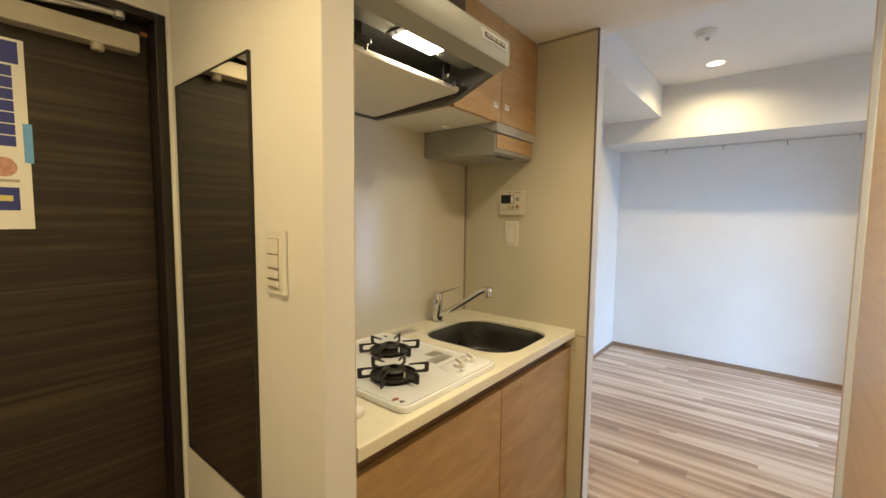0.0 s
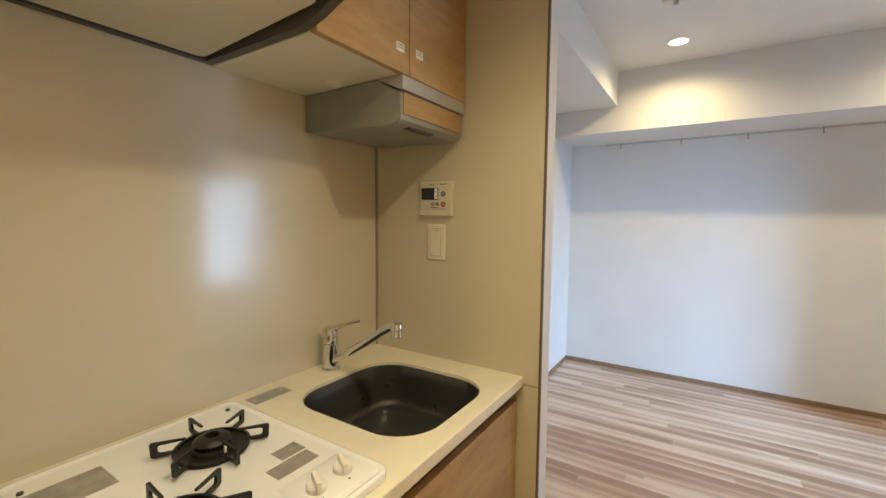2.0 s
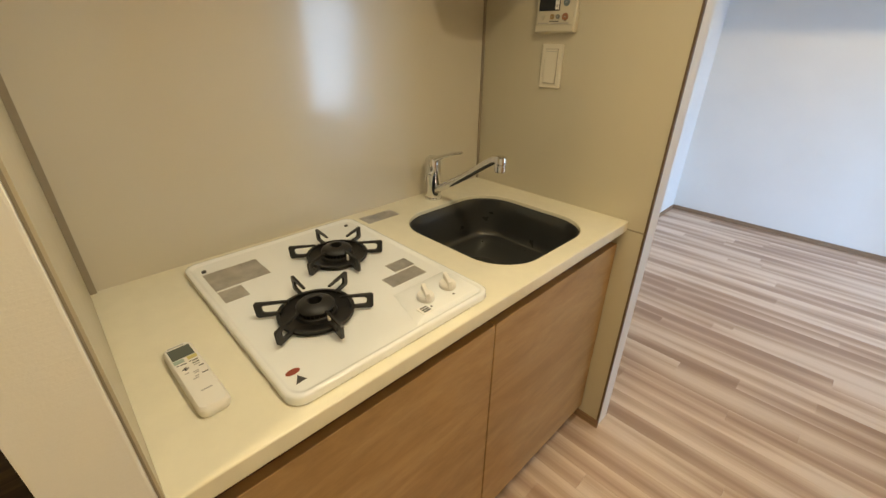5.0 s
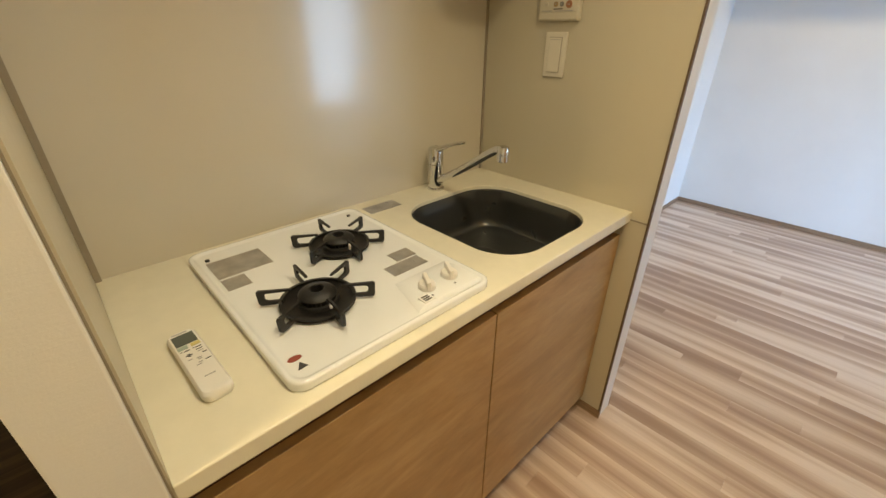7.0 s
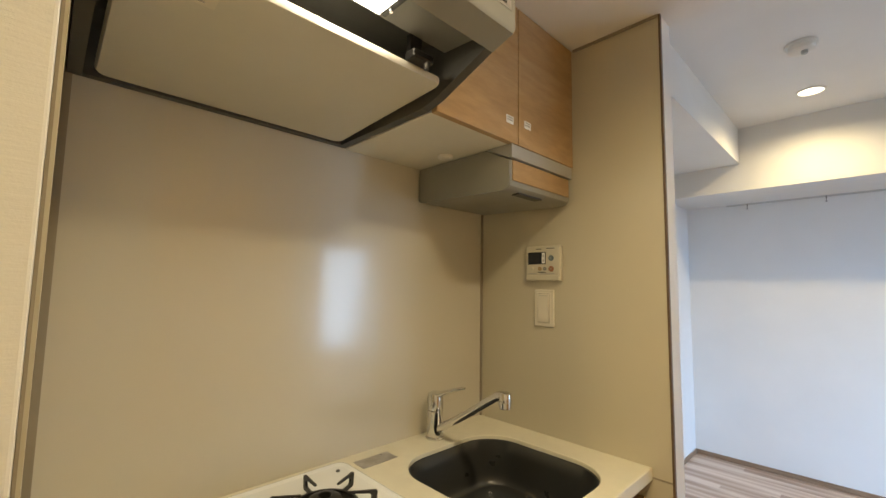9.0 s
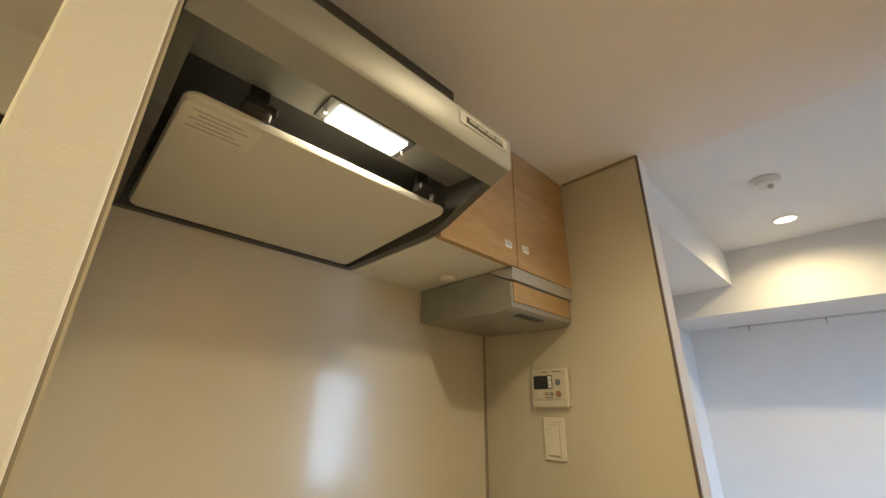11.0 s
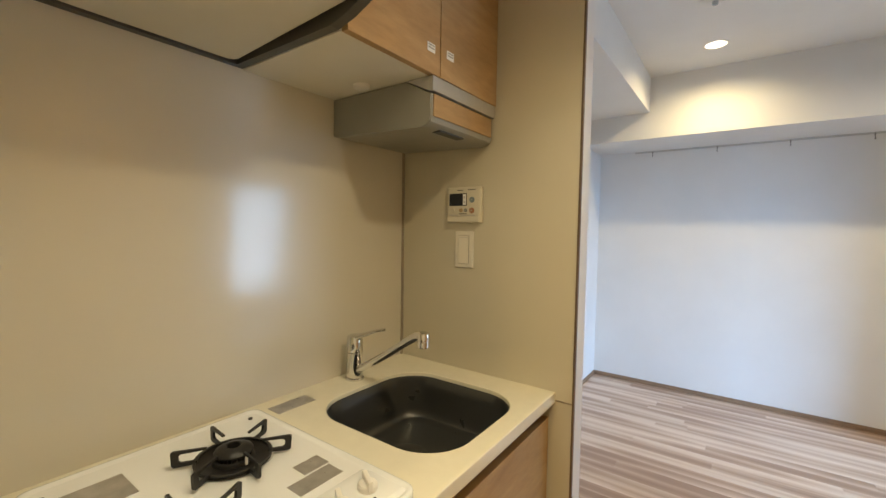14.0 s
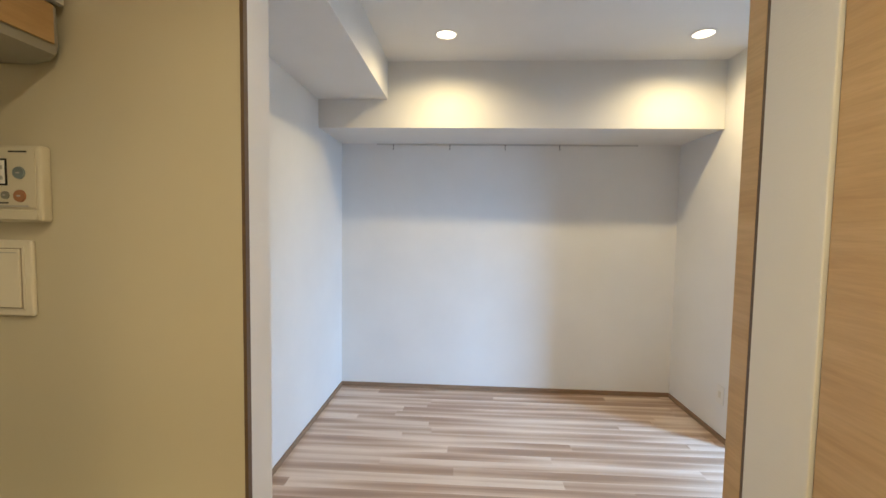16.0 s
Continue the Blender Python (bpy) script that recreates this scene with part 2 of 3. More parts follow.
    ob.matrix_world = Matrix.Translation(at)
    return tagged(ob, label, category, group, kind)


def add_box(bm, x0, y0, z0, x1, y1, z1, bevel=0.0, segments=2):
    made = bmesh.ops.create_cube(bm, size=1.0)["verts"]
    for v in made:
        v.co = Vector(((x0 + x1) / 2 + v.co.x * (x1 - x0), (y0 + y1) / 2 + v.co.y * (y1 - y0), (z0 + z1) / 2 + v.co.z * (z1 - z0)))
    if bevel:
        edges = list({e for v in made for e in v.link_edges})
        bmesh.ops.bevel(bm, geom=edges, offset=bevel, segments=segments, affect='EDGES', profile=0.5)
    return bm


def box(x0, y0, z0, x1, y1, z1, bevel=0.0, segments=2):
    return add_box(bmesh.new(), x0, y0, z0, x1, y1, z1, bevel, segments)


def add_loft(bm, loops, cap_start=True, cap_end=True):
    """Skin between closed loops of equal length."""
    rings = [[bm.verts.new(c) for c in loop] for loop in loops]
    n = len(rings[0])
    for a, b in zip(rings, rings[1:]):
        for i in range(n):
            bm.faces.new((a[i], a[(i + 1) % n], b[(i + 1) % n], b[i]))
    if cap_start:
        bm.faces.new(rings[0][::-1])
    if cap_end:
        bm.faces.new(rings[-1])
    return bm


def circle(x, y, z, r, n=24):
    return [(x + r * math.cos(2 * math.pi * i / n), y + r * math.sin(2 * math.pi * i / n), z) for i in range(n)]


def lathe(x, y, profile, n=28, bm=None):
    """Turn a profile of (radius, z) round the upright through x, y."""
    return add_loft(bm or bmesh.new(), [circle(x, y, z, r, n) for r, z in profile])


def rounded(x0, y0, x1, y1, z, r, n=6):
    """A rectangle with rounded corners, counter-clockwise."""
    pts = []
    for cx, cy, a0 in ((x1 - r, y1 - r, 0), (x0 + r, y1 - r, 90), (x0 + r, y0 + r, 180), (x1 - r, y0 + r, 270)):
        for i in range(n + 1):
            a = radians(a0 + 90 * i / n)
            pts.append((cx + r * math.cos(a), cy + r * math.sin(a), z))
    return pts


def add_prism(bm, outline, y0, y1):
    """Extrude an (x, z) outline along y."""
    return add_loft(bm, [[(x, y0, z) for x, z in outline], [(x, y1, z) for x, z in outline]])


def add_tube(bm, points, radii, n=14):
    """A round tube along points, with a radius at each."""
    pts = [Vector(p) for p in points]
    loops = []
    for i, p in enumerate(pts):
        way = (pts[min(i + 1, len(pts) - 1)] - pts[max(i - 1, 0)]).normalized()
        q = way.to_track_quat('Z', 'Y')
        loops.append([p + q @ Vector((radii[i] * math.cos(2 * math.pi * k / n), radii[i] * math.sin(2 * math.pi * k / n), 0)) for k in range(n)])
    return add_loft(bm, loops)


def slab_with_holes(outer, holes, z):
    """A flat sheet with an outer loop and round openings in it."""
    bm = bmesh.new()
    edges = []
    for loop in (outer, *holes):
        vs = [bm.verts.new((c[0], c[1], z)) for c in loop]
        edges += [bm.edges.new((vs[i], vs[(i + 1) % len(vs)])) for i in range(len(vs))]
    bmesh.ops.triangle_fill(bm, use_beauty=True, use_dissolve=False, edges=edges)
    filled = []
    for f in bm.faces:
        c = f.calc_center_median()
        for loop in holes:
            turns = [(loop[i][0] - c.x) * (loop[i - 1][1] - c.y) - (loop[i - 1][0] - c.x) * (loop[i][1] - c.y) for i in range(len(loop))]
            if all(t > 0 for t in turns) or all(t < 0 for t in turns):
                filled.append(f)
                break
    bmesh.ops.delete(bm, geom=filled, context='FACES_ONLY')
    return bm


def structure(name, bm, mat, label, category="wall"):
    return tagged(mesh_ob(name, bm, mat), label, category, kind="structure")


def flat_on(axis, at, a0, b0, a1, b1, thick=0.0006):
    """A thin printed label lying on a surface: on top (z) or on an upright face (x or y, away from the wall)."""
    if axis == 'z':
        return box(a0, b0, at, a1, b1, at + thick)
    if axis == 'y':
        return box(a0, at - thick, b0, a1, at, b1)
    return box(at, a0, b0, at + thick, a1, b1)


# ---------------------------------------------------------------- the large structure
HALL_TOP, ROOM_TOP = 2.14, 2.465
structure("wall_west_kitchen", box(-0.14, -1.24, -0.1, -0.012, 0.0, 2.5), PAPER, "white papered wall behind the kitchen panel")
structure("wall_west_room", box(-0.14, 0.0, -0.1, 0.0, 2.85, 2.6), PAPER, "white papered side wall of the empty room")
structure("wall_partition_near", box(-0.125, -1.316, -0.1, 0.618, -1.240, HALL_TOP, 0.003), PAPER, "cream papered partition wall with mirror and switch")
structure("wall_partition_far", box(0.0, 0.010, -0.1, 0.672, 0.085, 2.6, 0.002), PAPER, "white papered partition between kitchen and room")
structure("wall_header", box(0.672, 0.0, HALL_TOP + 0.003, 1.492, 0.085, 2.6), PAPER, "papered header over the room's opening")
structure("wall_room_front", box(1.6, 0.0, -0.1, 4.5, 0.060, 2.6), PAPER, "white papered front wall of the room")
bm = box(1.492, -2.4, -0.1, 1.6, -0.872, HALL_TOP)
add_box(bm, 1.492, -0.065, -0.1, 1.6, 0.060, 2.6, 0.002)
add_box(bm, 1.492, -0.872, 2.04, 1.6, -0.065, HALL_TOP)
structure("wall_hall_east", bm, PAPER, "cream papered hall wall beside an oak door")
structure("wall_hall_end", box(-0.4, -2.5, -0.1, 1.6, -2.4, HALL_TOP), PAPER, "cream papered end wall of the hall")
bm = box(-0.33, -1.324, -0.1, -0.1255, -1.236, HALL_TOP)
add_box(bm, -0.33, -2.4, -0.1, -0.1255, -2.17, HALL_TOP)
add_box(bm, -0.33, -2.17, 1.923, -0.1255, -1.324, HALL_TOP)
structure("wall_entrance", bm, PAPER, "cream papered wall round the entrance door")
structure("wall_north", box(-0.14, 2.73, -0.1, 4.5, 2.85, 2.6), PAPER, "white papered back wall of the empty room")
structure("wall_closet", box(2.70, 1.95, -0.1, 3.5, 2.73, 2.6, 0.002), PAPER, "white papered closet block beside the back wall")
bm = box(4.4, 0.06, -0.1, 4.5, 0.70, 2.6)
add_box(bm, 4.4, 2.25, -0.1, 4.5, 2.73, 2.6)
add_box(bm, 4.4, 0.70, 1.92, 4.5, 2.25, 2.6)
add_box(bm, 4.4, 0.70, -0.1, 4.5, 2.25, 0.06)
structure("wall_east", bm, PAPER, "white papered wall with the balcony window")
structure("beam_side", box(0.0, 0.085, 2.2135, 0.480, 2.182, 2.6, 0.002), PAPER, "white papered boxed beam along the side wall", "beam")
structure("beam_back", box(0.0, 2.182, 2.0235, 2.70, 2.73, 2.6, 0.002), PAPER, "white papered boxed beam above the back wall", "beam")
structure("ceiling_hall", box(-0.4, -2.5, HALL_TOP, 1.6, 0.086, HALL_TOP + 0.06), CEIL, "cream papered lower ceiling of hall and kitchen", "ceiling")
bm = slab_with_holes([(0.0, 0.06), (4.5, 0.06), (4.5, 2.85), (0.0, 2.85)], [circle(x, y, 0, 0.066, 32) for x, y in ROOM_LAMPS], ROOM_TOP)
structure("ceiling_room", bm, CEIL, "white papered ceiling with recessed downlights", "ceiling")
# unseen cover added above the ceilings to stop sky light leaking in
structure("sky_block_slab", box(-0.5, -2.6, 2.62, 4.6, 2.95, 2.75), PAPER, "unseen slab over the flat, added to keep sky light out", "ceiling")
floor = structure("floor", box(-0.4, -2.5, -0.12, 4.5, 2.85, -0.010), SUB, "pinkish brown striped wood-look plank floor", "floor")
structure("baseboard_north", box(0.009, 2.721, 0.0, 2.70, 2.73, 0.036, 0.002), SKIRT, "thin brown wooden skirting", "baseboard")
structure("baseboard_west", box(0.0, 0.085, 0.0, 0.009, 2.73, 0.036, 0.002), SKIRT, "thin brown wooden skirting", "baseboard")
structure("baseboard_closet", box(2.691, 1.943, 0.0, 2.70, 2.721, 0.036, 0.002), SKIRT, "thin brown wooden skirting", "baseboard")
structure("baseboard_partition", box(0.605, 0.0875, 0.0, 0.672, 0.094, 0.036, 0.002), SKIRT, "thin brown wooden skirting", "baseboard")

# balcony window, seen in the kitchen panel's reflection
win = tagged(thing("window_1", (4.45, 1.475, 0.06), "tall aluminium balcony window letting in daylight", "window"), kind="structure")
bm = bmesh.new()
for a in ((4.42, 0.70, 0.06, 4.48, 0.735, 1.92), (4.42, 2.215, 0.06, 4.48, 2.25, 1.92), (4.42, 0.735, 0.06, 4.48, 2.215, 0.095), (4.42, 0.735, 1.885, 4.48, 2.215, 1.92), (4.43, 1.45, 0.095, 4.47, 1.50, 1.885)):
    add_box(bm, *a)
part("window_frame", bm, ALU, win)
for y0, y1 in ((0.735, 1.45), (1.50, 2.215)):
    pane = part("pane", box(4.446, y0, 0.095, 4.452, y1, 1.885), GLASS, win)
    pane.visible_shadow = False


# ---------------------------------------------------------------- doors
def entrance_door():
    d = tagged(thing("door_1", (-0.20, -1.74, 0.0), "closed dark walnut entrance door with a notice taped on", "door"), kind="structure")
    part("door_leaf", box(-0.245, -2.14, 0.0, -0.20, -1.351, 1.90, 0.002), DARKDOOR, d)
    bm = box(-0.25, -1.3505, 0.0, -0.131, -1.3245, 1.922, 0.002)
    add_box(bm, -0.25, -2.168, 0.0, -0.131, -2.141, 1.922, 0.002)
    add_box(bm, -0.25, -2.141, 1.902, -0.131, -1.3505, 1.922, 0.002)
    part("door_frame", bm, DARKFRAME, d, "dark steel frame")
    return d


entrance_door()
closer = thing("door_closer", (-0.2, -1.51, 1.80), "silver door closer with folded arm on the dark door", "door closer")
part("body", box(-0.199, -1.66, 1.806, -0.150, -1.383, 1.858, 0.004), CLOSER, closer)
part("valve_cap", add_tube(bmesh.new(), [(-0.172, -1.475, 1.806), (-0.172, -1.475, 1.790)], [0.017, 0.014], 16), CLOSER, closer, smooth=True)
bm = add_tube(bmesh.new(), [(-0.165, -1.70, 1.885), (-0.150, -1.43, 1.897)], [0.009, 0.009], 10)
add_tube(bm, [(-0.150, -1.43, 1.897), (-0.168, -1.64, 1.872)], [0.006, 0.006], 10)
part("arm", bm, SILVER, closer, smooth=True)
part("arm_joint", add_tube(bmesh.new(), [(-0.150, -1.43, 1.885), (-0.150, -1.43, 1.91)], [0.014, 0.014], 14), SILVER, closer, smooth=True)
part("tag", box(-0.1995, -1.368, 1.872, -0.198, -1.333, 1.884), ORANGE, closer, "small red and white tag")

notice = thing("notice", (-0.2, -1.70, 1.31), "white notice sheet with blue table, taped to the dark door", "notice")
part("sheet", box(-0.1995, -1.83, 1.308, -0.1982, -1.616, 1.775), PAPERWHITE, notice)
part("heading", flat_on('x', -0.1981, -1.825, 1.715, -1.627, 1.768), BLUE, notice, "blue heading")
for i in range(7):
    part("blue_cell", flat_on('x', -0.1981, -1.825, 1.684 - 0.0285 * i, -1.640, 1.7095 - 0.0285 * i), BLUE, notice)
part("ban_sign", add_tube(bmesh.new(), [(-0.1982, -1.665, 1.462), (-0.1972, -1.665, 1.462)], [0.024, 0.024], 20), PINK, notice, "faded red round sign")
part("text_line", flat_on('x', -0.1981, -1.72, 1.425, -1.638, 1.432), GREYPRINT, notice)
part("footer", flat_on('x', -0.1981, -1.825, 1.355, -1.640, 1.412), BLUE, notice, "blue footer block")
part("footer_mark", flat_on('x', -0.1974, -1.70, 1.378, -1.652, 1.392), YELLOW, notice)
for row in (0.55, 0.75):
    part("heading_bar", flat_on('x', -0.1974, -1.80, 1.715 + 0.05 * row, -1.66, 1.719 + 0.05 * row), PAPERWHITE, notice)
part("tape", box(-0.1997, -1.627, 1.475, -0.1968, -1.610, 1.572), CYAN, notice, "strip of light blue tape")

hall_door = tagged(thing("door_2", (1.51, -0.47, 0.0), "closed oak-grain hall door", "door"), kind="structure")
part("door_leaf", box(1.495, -0.866, 0.006, 1.535, -0.070, 2.034, 0.0015), OAKDOOR, hall_door)
bm = box(1.52, -0.871, 0.0, 1.6, -0.866, 2.039)
add_box(bm, 1.52, -0.070, 0.0, 1.6, -0.066, 2.039)
part("door_frame", bm, EDGE, hall_door)

slide = tagged(thing("door_3", (1.9, 0.088, 0.0), "oak-grain sliding door pushed back beside the opening", "sliding door"), kind="structure")
part("door_leaf", box(1.494, 0.068, 0.008, 2.36, 0.113, 2.20, 0.002), OAKDOOR, slide)
part("seal", box(1.4935, 0.0605, 0.0, 1.60, 0.0675, 2.20), EDGE, slide, "dark brown gap strip")

# ---------------------------------------------------------------- wall things of hall and room
mir = thing("wall_mirror", (0.13, -1.3160, 0.62), "tall frameless-looking mirror in thin black frame", "mirror")
part("glass", box(-0.075, -1.3225, 0.64, 0.352, -1.3165, 1.712), MIRROR, mir)
bm = box(-0.0778, -1.3245, 0.637, -0.075, -1.3165, 1.715)
add_box(bm, 0.352, -1.3245, 0.637, 0.3552, -1.3165, 1.715)
add_box(bm, -0.075, -1.3245, 1.712, 0.352, -1.3165, 1.715)
add_box(bm, -0.075, -1.3245, 0.637, 0.352, -1.3165, 0.64)
part("frame", bm, DARKFRAME, mir)

hs = thing("hall_switch", (0.455, -1.3160, 1.18), "cream light switch plate with rockers and a small pilot row", "light switch")
part("plate", box(0.416, -1.3265, 1.178, 0.494, -1.3165, 1.319, 0.004), WHITE, hs)
part("inner_frame", box(0.428, -1.3285, 1.195, 0.482, -1.3262, 1.304, 0.0015), WHITE, hs)
# the gap's shade is a dark-coloured strip behind the rockers
part("rocker_gap_shade", box(0.4325, -1.3291, 1.198, 0.4775, -1.3284, 1.301), JOINT, hs, "thin dark strip drawn for the shaded gap round the rockers")
for z0, z1, proud in ((1.268, 1.300, 0.0030), (1.2395, 1.2650, 0.0060), (1.2165, 1.2335, 0.0070), (1.199, 1.2115, 0.0060)):
    part("rocker", box(0.4335, -1.3284 - proud, z0, 0.4765, -1.3286, z1, 0.0012), WHITE, hs)

smoke = thing("smoke_detector", (0.900, 1.172, 2.4650), "white round smoke detector on the ceiling", "smoke detector")
part("base", lathe(0.900, 1.172, ((0.060, 2.4640), (0.060, 2.4530), (0.056, 2.4490))), WHITE, smoke, smooth=True)
part("cover", lathe(0.900, 1.172, ((0.052, 2.4495), (0.050, 2.4330), (0.040, 2.4250), (0.016, 2.4230))), WHITE, smoke, smooth=True)
part("sensor_cap", lathe(0.912, 1.160, ((0.013, 2.4240), (0.012, 2.4100), (0.006, 2.4070))), PALEGREY, smoke, smooth=True)

for x, y in ROOM_LAMPS:
    dl = thing("ceiling_downlight", (x, y, 2.4650), "lit recessed round downlight in the room's ceiling", "downlight", "room downlights")
    bm = bmesh.new()
    add_loft(bm, [circle(x, y, 2.4635, 0.057, 32), circle(x, y, 2.4635, 0.068, 32), circle(x, y, 2.4610, 0.068, 32), circle(x, y, 2.4610, 0.057, 32)], False, False)
    part("trim_ring", bm, WHITE, dl)
    part("reflector", add_loft(bmesh.new(), [circle(x, y, 2.4625, 0.0575, 32), circle(x, y, 2.6050, 0.078, 32)], False, True), WHITE, dl, "bright white reflector")
    part("bulb", lathe(x, y, ((0.012, 2.6000), (0.030, 2.5900), (0.034, 2.5820))), LAMPGLOW, dl, "glowing lamp", True)
for x, y in HALL_LAMPS:
    dl = thing("hall_downlight", (x, y, 2.14), "lit flush round downlight in the hall ceiling", "downlight", "hall downlights")
    part("trim_ring", lathe(x, y, ((0.062, 2.1395), (0.062, 2.134), (0.052, 2.132))), WHITE, dl, smooth=True)
    part("diffuser", lathe(x, y, ((0.048, 2.1318), (0.044, 2.1305))), LAMPGLOW, dl, "glowing cover")

rail = thing("picture_rail", (1.33, 2.72, 2.01), "thin white picture rail with small hooks under the beam", "picture rail")
part("track", box(0.29, 2.715, 2.011, 2.37, 2.7295, 2.024, 0.002), RAILGREY, rail)
for x in (0.428, 0.886, 1.328, 1.758):
    bm = box(x - 0.004, 2.711, 1.997, x + 0.004, 2.717, 2.019, 0.001)
    add_tube(bm, [(x, 2.713, 1.999), (x, 2.713, 1.983), (x, 2.705, 1.977), (x, 2.698, 1.985)], [0.004] * 4, 8)
    part("hook", bm, ALU, rail, "small grey hook")

outlet = thing("wall_outlet", (2.70, 2.06, 0.24), "white wall socket plate low on the closet wall", "outlet")
part("plate", box(2.692, 2.035, 0.235, 2.6998, 2.105, 0.355, 0.002), WHITE, outlet)
part("socket", box(2.6895, 2.058, 0.275, 2.693, 2.082, 0.318, 0.001), CREAM, outlet)

# ---------------------------------------------------------------- kitchen panels
structure("kitchen_back_panel", box(-0.012, -1.2345, 0.80, 0.0, 0.0, HALL_TOP), BOARD, "glossy cream kitchen wall panel", "wall panel")
structure("kitchen_side_panel_far", box(-0.012, 0.0, 0.828, 0.668, 0.0095, HALL_TOP), SIDEBOARD, "cream side panel beside the sink", "wall panel")
structure("kitchen_side_panel_far_low", box(-0.012, 0.0, 0.0, 0.668, 0.0095, 0.824), SIDEBOARD, "cream lower side panel below the counter joint", "wall panel")
structure("kitchen_side_panel_near", box(-0.012, -1.2397, 0.0, 0.6122, -1.2345, HALL_TOP), SIDEBOARD, "cream side panel beside the hob", "wall panel")
structure("trim_panel_joint", box(0.60, -0.0012, 0.8235, 0.669, 0.009, 0.8285), JOINT, "thin joint line in the side panel", "trim")
structure("trim_panel_edge_far", box(0.668, -0.002, 0.0, 0.6735, 0.0098, HALL_TOP), EDGE, "brown edge strip of the side panel", "trim")
# this brown strip takes the greyer joint colour to stand for its sheen
structure("trim_panel_edge_near", box(0.6123, -1.2395, 0.0, 0.6135, -1.2372, HALL_TOP), JOINT, "brown edge strip of the side panel", "trim")
structure("trim_corner_far", box(0.0, -0.007, 0.852, 0.007, 0.0, 1.735), JOINT, "brown-grey corner profile between kitchen panels", "trim")
structure("trim_corner_near", box(0.0, -1.2345, 0.852, 0.010, -1.222, 1.735), JOINT, "grey corner profile between kitchen panels", "trim")
structure("trim_ceiling_far", box(0.40, -0.006, 2.132, 0.668, 0.0, 2.1398), JOINT, "thin joint line under the ceiling", "trim")
structure("baseboard_panel", box(0.55, -0.006, 0.0, 0.6765, -0.0003, 0.036, 0.001), SKIRT, "thin wooden skirting at the panel's foot", "baseboard")

# ---------------------------------------------------------------- base cabinet, counter, sink
cab = thing("base_cabinet", (0.3, -0.61, 0.0), "oak-fronted kitchen base cabinet with two closed doors", "cabinet")
bm = box(0.002, -1.230, 0.065, 0.578, -1.214, 0.768)
add_box(bm, 0.002, -0.020, 0.065, 0.578, -0.004, 0.768)
add_box(bm, 0.002, -1.2135, 0.065, 0.578, -0.0205, 0.080)
add_box(bm, 0.002, -1.2135, 0.0805, 0.010, -0.0205, 0.768)
add_box(bm, 0.566, -1.2135, 0.69, 0.578, -0.0205, 0.768)
part("body", bm, CHANNEL, cab)
part("toe_kick", box(0.05, -1.230, 0.0, 0.535, -0.004, 0.0645), CHANNEL, cab, "dark toe kick")
part("grip_channel", box(0.567, -1.230, 0.7685, 0.5765, -0.004, 0.8175), CHANNEL, cab, "dark brown grip channel under the counter")
for y0, y1 in ((-1.228, -0.6085), (-0.6045, -0.006)):
    part("door", box(0.579, y0, 0.068, 0.600, y1, 0.772, 0.0015), FRONT, cab)


def countertop():
    t = thing("countertop", (0.3, -0.61, 0.81), "cream artificial-marble countertop with sink cut-out", "countertop")
    top = 0.852
    hole = rounded(0.125, -0.525, 0.565, -0.105, top, 0.120, 9)
    outer = [(0.0005, -1.2342, top), (0.605, -1.2342, top), (0.605, -0.0005, top), (0.0005, -0.0005, top)]
    bm = slab_with_holes(outer, [hole], top)
    n = len(hole)
    rings = [[bm.verts.new((c[0], c[1], z)) for c in rounded(0.125 + g, -0.525 + g, 0.565 - g, -0.105 - g, z, 0.120, 9)] for g, z in ((0.0, top), (0.0018, top - 0.0018), (0.002, top - 0.012))]
    for a, b in zip(rings, rings[1:]):
        for k in range(n):
            bm.faces.new((a[k], a[(k + 1) % n], b[(k + 1) % n], b[k]))
    bmesh.ops.remove_doubles(bm, verts=bm.verts[:], dist=0.0001)
    part("slab", bm, COUNTER, t, smooth=True)
    nose = [(0.605, top), (0.6138, top), (0.6158, top - 0.0006), (0.6168, top - 0.0018), (0.617, top - 0.0036), (0.617, 0.8205), (0.6152, 0.818), (0.577, 0.818), (0.577, 0.825), (0.605, 0.825)]
    part("front_edge", add_prism(bmesh.new(), nose, -1.2342, -0.0005), COUNTER, t, smooth=True)
    return t


countertop()

sink = thing("kitchen_sink", (0.353, -0.313, 0.66), "dark brushed steel sink bowl with rounded corners", "sink")
bm = bmesh.new()
loops = [rounded(0.124, -0.526, 0.566, -0.104, 0.8405, 0.121, 9), rounded(0.128, -0.522, 0.562, -0.108, 0.836, 0.118, 9)]
# the back wall leans a little more than the others; a tight crease runs round the flat bottom
for back, side, z, r in ((0.010, 0.008, 0.80, 0.108), (0.024, 0.014, 0.735, 0.098), (0.029, 0.017, 0.718, 0.094), (0.036, 0.023, 0.709, 0.088), (0.047, 0.033, 0.7055, 0.078), (0.076, 0.060, 0.7045, 0.055)):
    loops.append(rounded(0.125 + back, -0.525 + side, 0.565 - side, -0.105 - side, z, r, 9))
add_loft(bm, loops, False, True)
part("bowl", bm, STEEL, sink, smooth=True)
bm = lathe(0.318, -0.337, ((0.060, 0.7047), (0.060, 0.7075), (0.054, 0.7085), (0.047, 0.7062)), 32)
part("drain_ring", bm, STEEL, sink, smooth=True)
part("drain_basket", lathe(0.318, -0.337, ((0.046, 0.7050), (0.044, 0.7068), (0.012, 0.7074), (0.008, 0.712))), DRAIN, sink, smooth=True)


